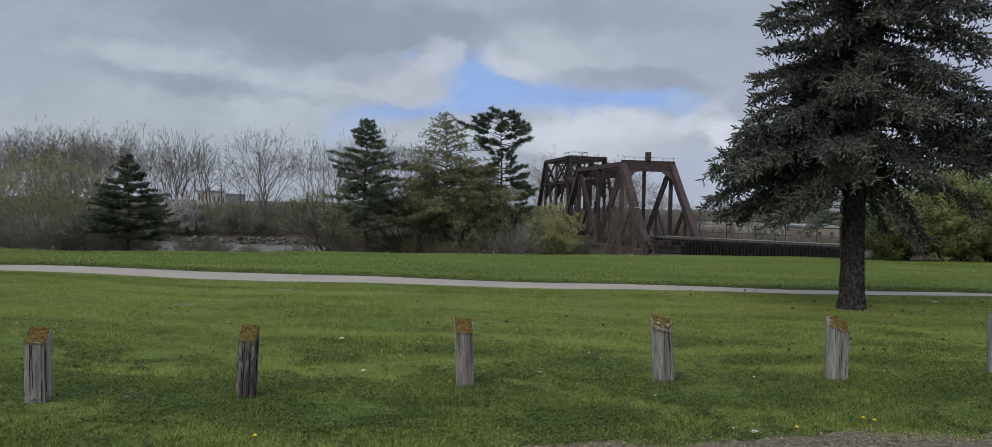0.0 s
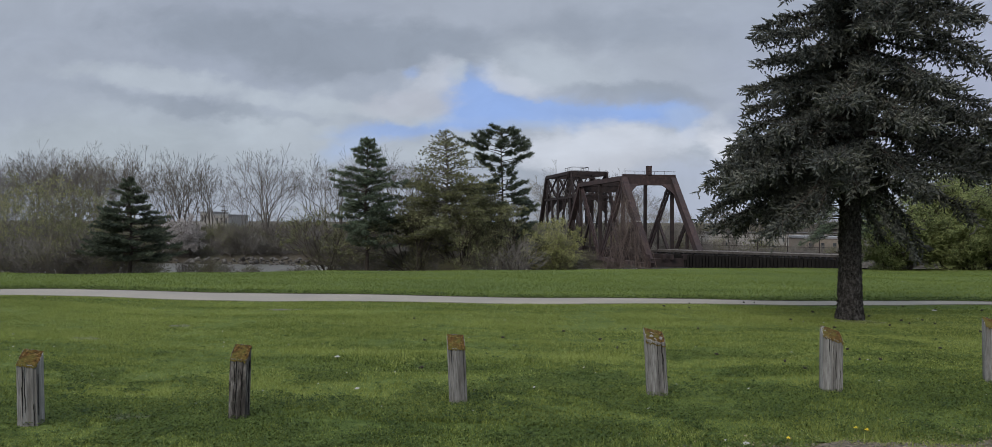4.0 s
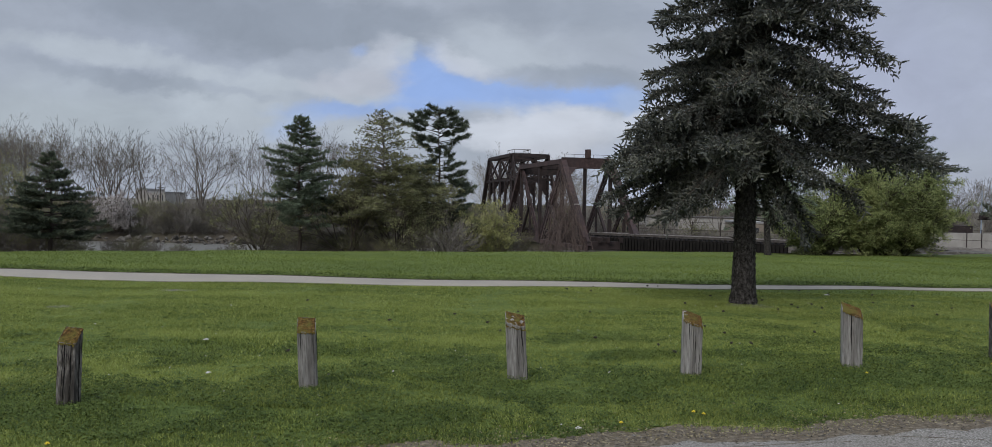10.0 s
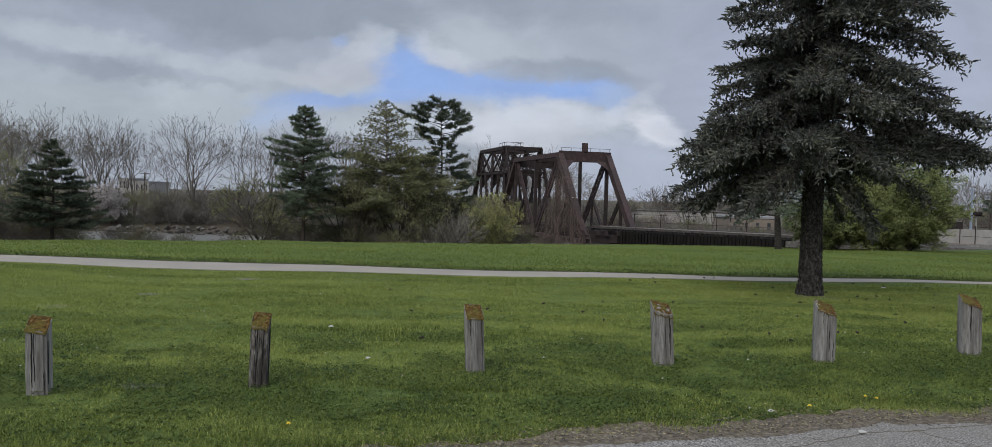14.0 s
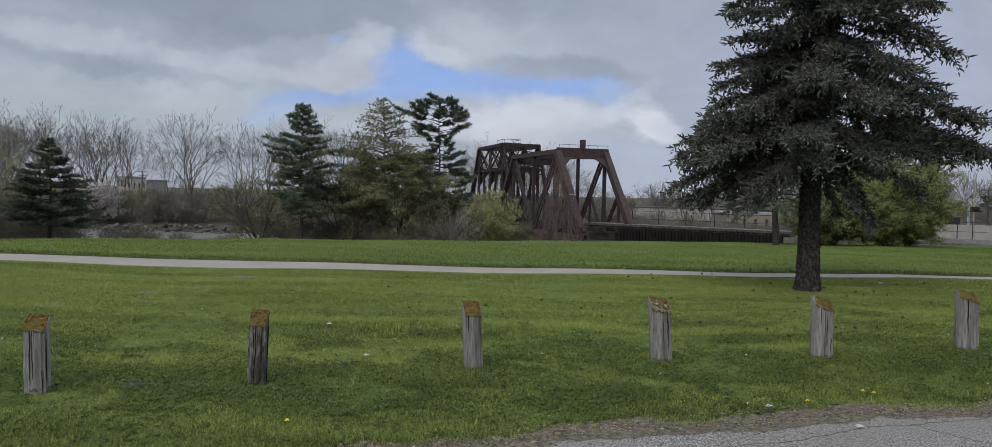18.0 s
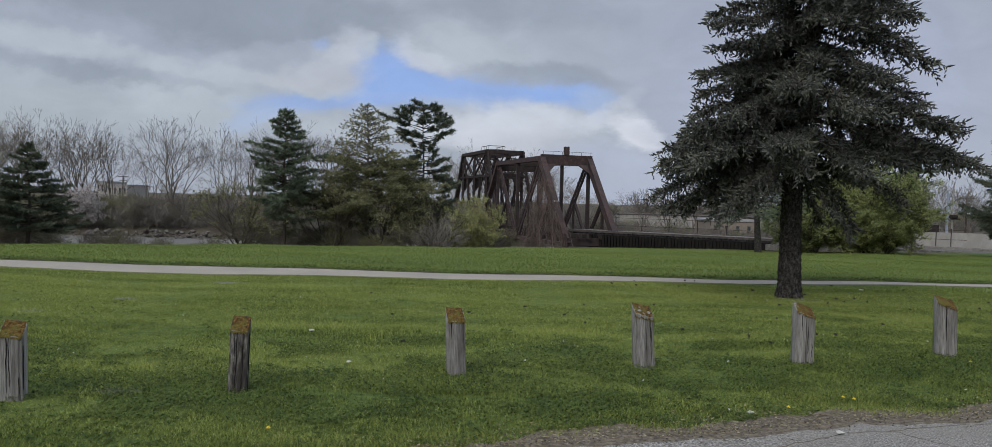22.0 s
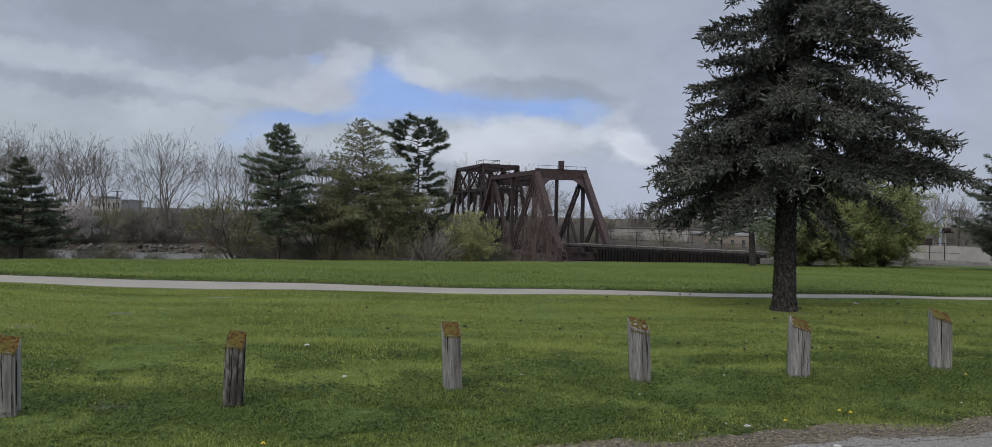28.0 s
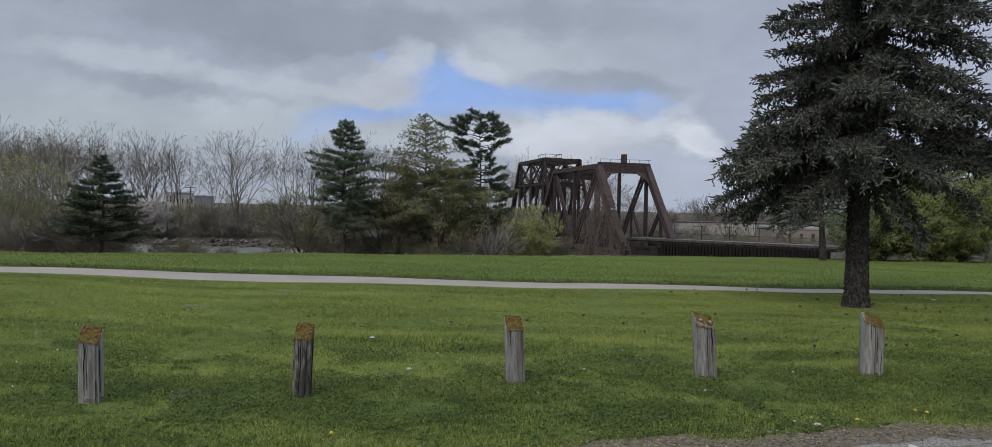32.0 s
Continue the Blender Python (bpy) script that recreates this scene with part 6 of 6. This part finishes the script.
def near_posts(rng):
    y = rng.uniform(5.6, 10.5)
    return rng.uniform(-1.3 - 0.7 * y, 2.6 + 0.66 * y), max(y, 6)


def under_spruce(rng):
    a, r = rng.uniform(0, 6.283), 4.5 * rng.random() ** 0.5
    return 5.3 + math.cos(a) * r, 13.4 + math.sin(a) * r


leaf_scatter("fallen_petals", 110, 26, near_posts, 0.024, M_WHITE, "small pale petals lying among the grass blades", "litter", 0.05)
leaf_scatter("fallen_petals", 260, 6, anywhere, 0.03, M_WHITE, "scattered pale petals and scraps on the lawn", "litter", 0.06)


def fallen_cones():
    """Spruce cones lying in the grass under and before the tree."""
    rng = random.Random(7)
    c = Soup()
    c.tube([(-0.028, 0, 0), (-0.018, 0, 0), (0.004, 0, 0), (0.024, 0, 0), (0.034, 0, 0)], [0.006, 0.014, 0.016, 0.009, 0.003], 7, True)
    mesh = c.mesh("spruce_cone", M_DEBRIS)
    for _ in range(46):
        if rng.random() < 0.6:
            x, y = under_spruce(rng)
        else:
            x, y = rng.uniform(-3, 7), rng.uniform(8.5, 14)
        ob = new("spruce_cone", mesh)
        ob.location = (x, y, ground_z(x, y) + 0.035)
        ob.rotation_euler = (0, rng.uniform(-0.25, 0.25), rng.uniform(0, 6.283))
        tagged(ob, "dark brown spruce cone lying in the grass", "cone", "fallen cones")


fallen_cones()


def pebbles():
    rng = random.Random(8)
    s = Soup()
    for _ in range(2600):
        x = rng.uniform(-5, 9)
        y = road_edge(x) + rng.gauss(0.1, 0.17)
        r = rng.uniform(0.003, 0.011)
        p = Vector((x, y, ground_z(x, y) + 0.022))
        n = len(s.v)
        s.v += [p + Vector((rng.uniform(-r, r), rng.uniform(-r, r), 0)) + Vector(o) * r for o in ((1, 0, 0), (-0.5, 0.9, 0), (-0.5, -0.9, 0), (0, 0, 0.9))]
        s.f += [(n, n + 1, n + 3), (n + 1, n + 2, n + 3), (n + 2, n, n + 3)]
    return tagged(part("loose_gravel", s, M_BALLAST), "loose grit and pebbles along the road edge", "gravel", kind="stuff")


pebbles()


def road_crack(points, seed):
    random.seed(seed)
    s = Soup()
    for i in range(len(points) - 1):
        a, b = Vector((*points[i], 0)), Vector((*points[i + 1], 0))
        for k in range(6):
            p, q = a.lerp(b, k / 6), a.lerp(b, (k + 1) / 6)
            j = Vector((rnd(-0.02, 0.02), rnd(-0.02, 0.02), 0))
            if k:
                p = last
            q = q + j
            last = q
            z = ground_z(p.x, p.y) + 0.022
            s.beam((p.x, p.y, z), (q.x, q.y, z), rnd(0.003, 0.007), 0.006)
    return tagged(part("road_crack", s, M_DIRT), "dark crack in the worn asphalt", "crack", kind="structure")


road_crack(((2.35, 5.36), (2.8, 5.5), (3.3, 5.68), (3.9, 5.8)), 1)
road_crack(((2.8, 5.5), (3.05, 5.15), (3.7, 4.8)), 2)
road_crack(((4.2, 6.0), (4.9, 5.95), (5.8, 6.15)), 3)
road_crack(((1.1, 4.75), (1.7, 4.95), (2.35, 5.36)), 4)


def bare_patch(x, y, rx, ry, seed):
    """A low scuffed patch of pale soil with an uneven rim."""
    random.seed(seed)
    s = Soup()
    n = 26
    s.v.append(Vector((0, 0, 0.012)))
    for ring, (f, h) in enumerate(((0.5, 0.012), (1.0, -0.004))):
        for k in range(n):
            a = 6.283 * k / n
            j = f * (1 + 0.35 * noise.noise((math.cos(a) * 1.5 + seed, math.sin(a) * 1.5, ring)))
            s.v.append(Vector((math.cos(a) * rx * j, math.sin(a) * ry * j, h + rnd(-0.008, 0.005))))
    for k in range(n):
        k2 = (k + 1) % n
        s.f += [(0, 1 + k, 1 + k2), (1 + k, 1 + n + k, 1 + n + k2, 1 + k2)]
    ob = part("bare_patch", s, M_SCUFF)
    ob.location = gz(x, y)
    return tagged(ob, "scuffed patch of pale bare soil in the lawn", "soil patch", kind="structure")


for i, (x, y, rx, ry) in enumerate(((-6.35, 12.18, 0.3, 0.22), (-6.98, 10.47, 0.3, 0.2), (-5.4, 14.6, 0.5, 0.14), (-3.5, 6.1, 0.28, 0.14), (5.3, 14.45, 0.55, 0.4))):
    bare_patch(x, y, rx, ry, 60 + i)


def scrap(x, y, w, d, h, yaw, label):
    random.seed(int(x * 100))
    s = Soup()
    s.plate([(-w / 2, -d / 2, h * 0.4), (w * 0.4, -d * 0.6, h), (w / 2, d * 0.3, h * 0.5), (0, d / 2, h * 0.9), (-w * 0.45, d * 0.4, h * 0.3)], 0.006)
    ob = part("litter_scrap", s, M_WHITE)
    ob.location = (x, y, ground_z(x, y) + 0.03)
    ob.rotation_euler = (0.15, 0.1, yaw)
    return tagged(ob, label, "litter", "litter on the lawn")


for x, y, w, yaw in ((-2.6, 9.19, 0.07, 0.2), (-1.77, 7.32, 0.05, 0.9), (1.83, 5.86, 0.05, 0.4), (7.32, 16.15, 0.1, 0.1), (2.35, 5.35, 0.06, 0.1)):
    scrap(x, y, w, w * 0.6, 0.02, yaw, "small pale scrap lying on the grass")


# ---------------------------------------------------------------- railway fittings and poles
def signal_mast():
    m = thing("signal_mast", "slim grey signal mast with dark lamp head", "signal", at=(36.0, 64.2, -1.3))
    s = Soup()
    s.tube([(0, 0, 0), (0, 0, 5.2)], [0.06, 0.04], 8, True)
    part("mast", s, M_CONCRETE, m)
    s = Soup()
    s.tube([(-0.25, -0.4, 0), (-0.25, -0.4, 1.7)], [0.035, 0.035], 8, True)
    part("post", s, M_RUST_DARK, m)
    s = Soup()
    s.box(-0.26, 0.2, -0.4, 0.05, 2.55, 2.85)
    head = part("lamp_head", s, M_RUST_DARK, m, "dark lamp housing on a bracket")
    s = Soup()
    s.beam((-0.5, -0.2, 2.51), (0.5, -0.2, 2.51), 0.08, 0.08)
    part("bracket", s, M_RUST_DARK, m)
    for x in (-0.2, 0.15):
        s = Soup()
        s.tube([(x * 0.6, -0.55, 2.7), (x * 0.6, -0.39, 2.7)], [0.09, 0.09], 10, True)
        part("hood", s, M_RUST_DARK, head)


signal_mast()


def utility_pole(x, y, z, h, seed):
    p = thing("utility_pole", "dark wooden utility pole with crossarm", "pole", "utility poles", (x, y, z))
    s = Soup()
    s.tube([(0, 0, -0.3), (0, 0, h)], [0.16, 0.11], 8, True)
    part("pole", s, M_BARK_DARK, p)
    for k, zz in enumerate((h - 0.4, h - 1.3)):
        s = Soup()
        s.beam((-1.2 + 0.3 * k, 0, zz), (1.2 - 0.3 * k, 0, zz), 0.12, 0.14)
        part("crossarm", s, M_BARK_DARK, p)


lamp_post = thing("steel_post", "pale blue painted steel post behind the concrete wall", "post", at=(45.7, 82.5, -1.6))
s = Soup()
s.tube([(0, 0, -0.4), (0, 0, 5.5)], [0.13, 0.1], 8, True)
part("shaft", s, M_PALE_BLUE, lamp_post)
s = Soup()
s.box(-0.22, 0.22, -0.22, 0.22, -0.05, 0.12)
part("base_plate", s, M_CONCRETE, lamp_post)
utility_pole(-92.4, 190, -3, 8.6, 1)
utility_pole(75, 130, -3, 7.5, 2)
utility_pole(62, 150, -3, 8.2, 3)
s = Soup()
s.box(40.0, 43.0, 79.0, 80.5, -1.4, 0.45)
shed = part("trackside_cabinet", s, M_RUST_DARK)
tagged(shed, "low dark equipment cabinet behind the concrete wall", "cabinet")


# ---------------------------------------------------------------- small things on the ground
def dandelion(x, y, r=0.022):
    d = thing("dandelion", "yellow dandelion flower at the verge", "flower", "dandelions", gz(x, y))
    s = Soup()
    s.tube([(0, 0, 0), (0.004, 0, 0.04), (0, 0.003, 0.075)], [0.003, 0.003, 0.003], 5)
    part("stalk", s, M_LEAF, d)
    s = Soup()
    for ring, (rr, zz) in enumerate(((1.0, 0.07), (0.7, 0.078), (0.35, 0.084))):
        for k in range(14):
            a = 6.283 * (k + 0.5 * ring) / 14
            dd = Vector((math.cos(a), math.sin(a), 0.25))
            s.leaf(Vector((0, 0, zz)), dd, Vector((-dd.y, dd.x, 0)), r * rr, r * 0.35)
    part("petals", s, M_YELLOW, d)


for x, y in ((2.83, 6.43), (2.9, 6.37), (2.17, 5.94), (-1.86, 4.89), (6.6, 8.87), (6.66, 8.8), (4.91, 8.07)):
    dandelion(x, y)


def motions():
    pass


motions()
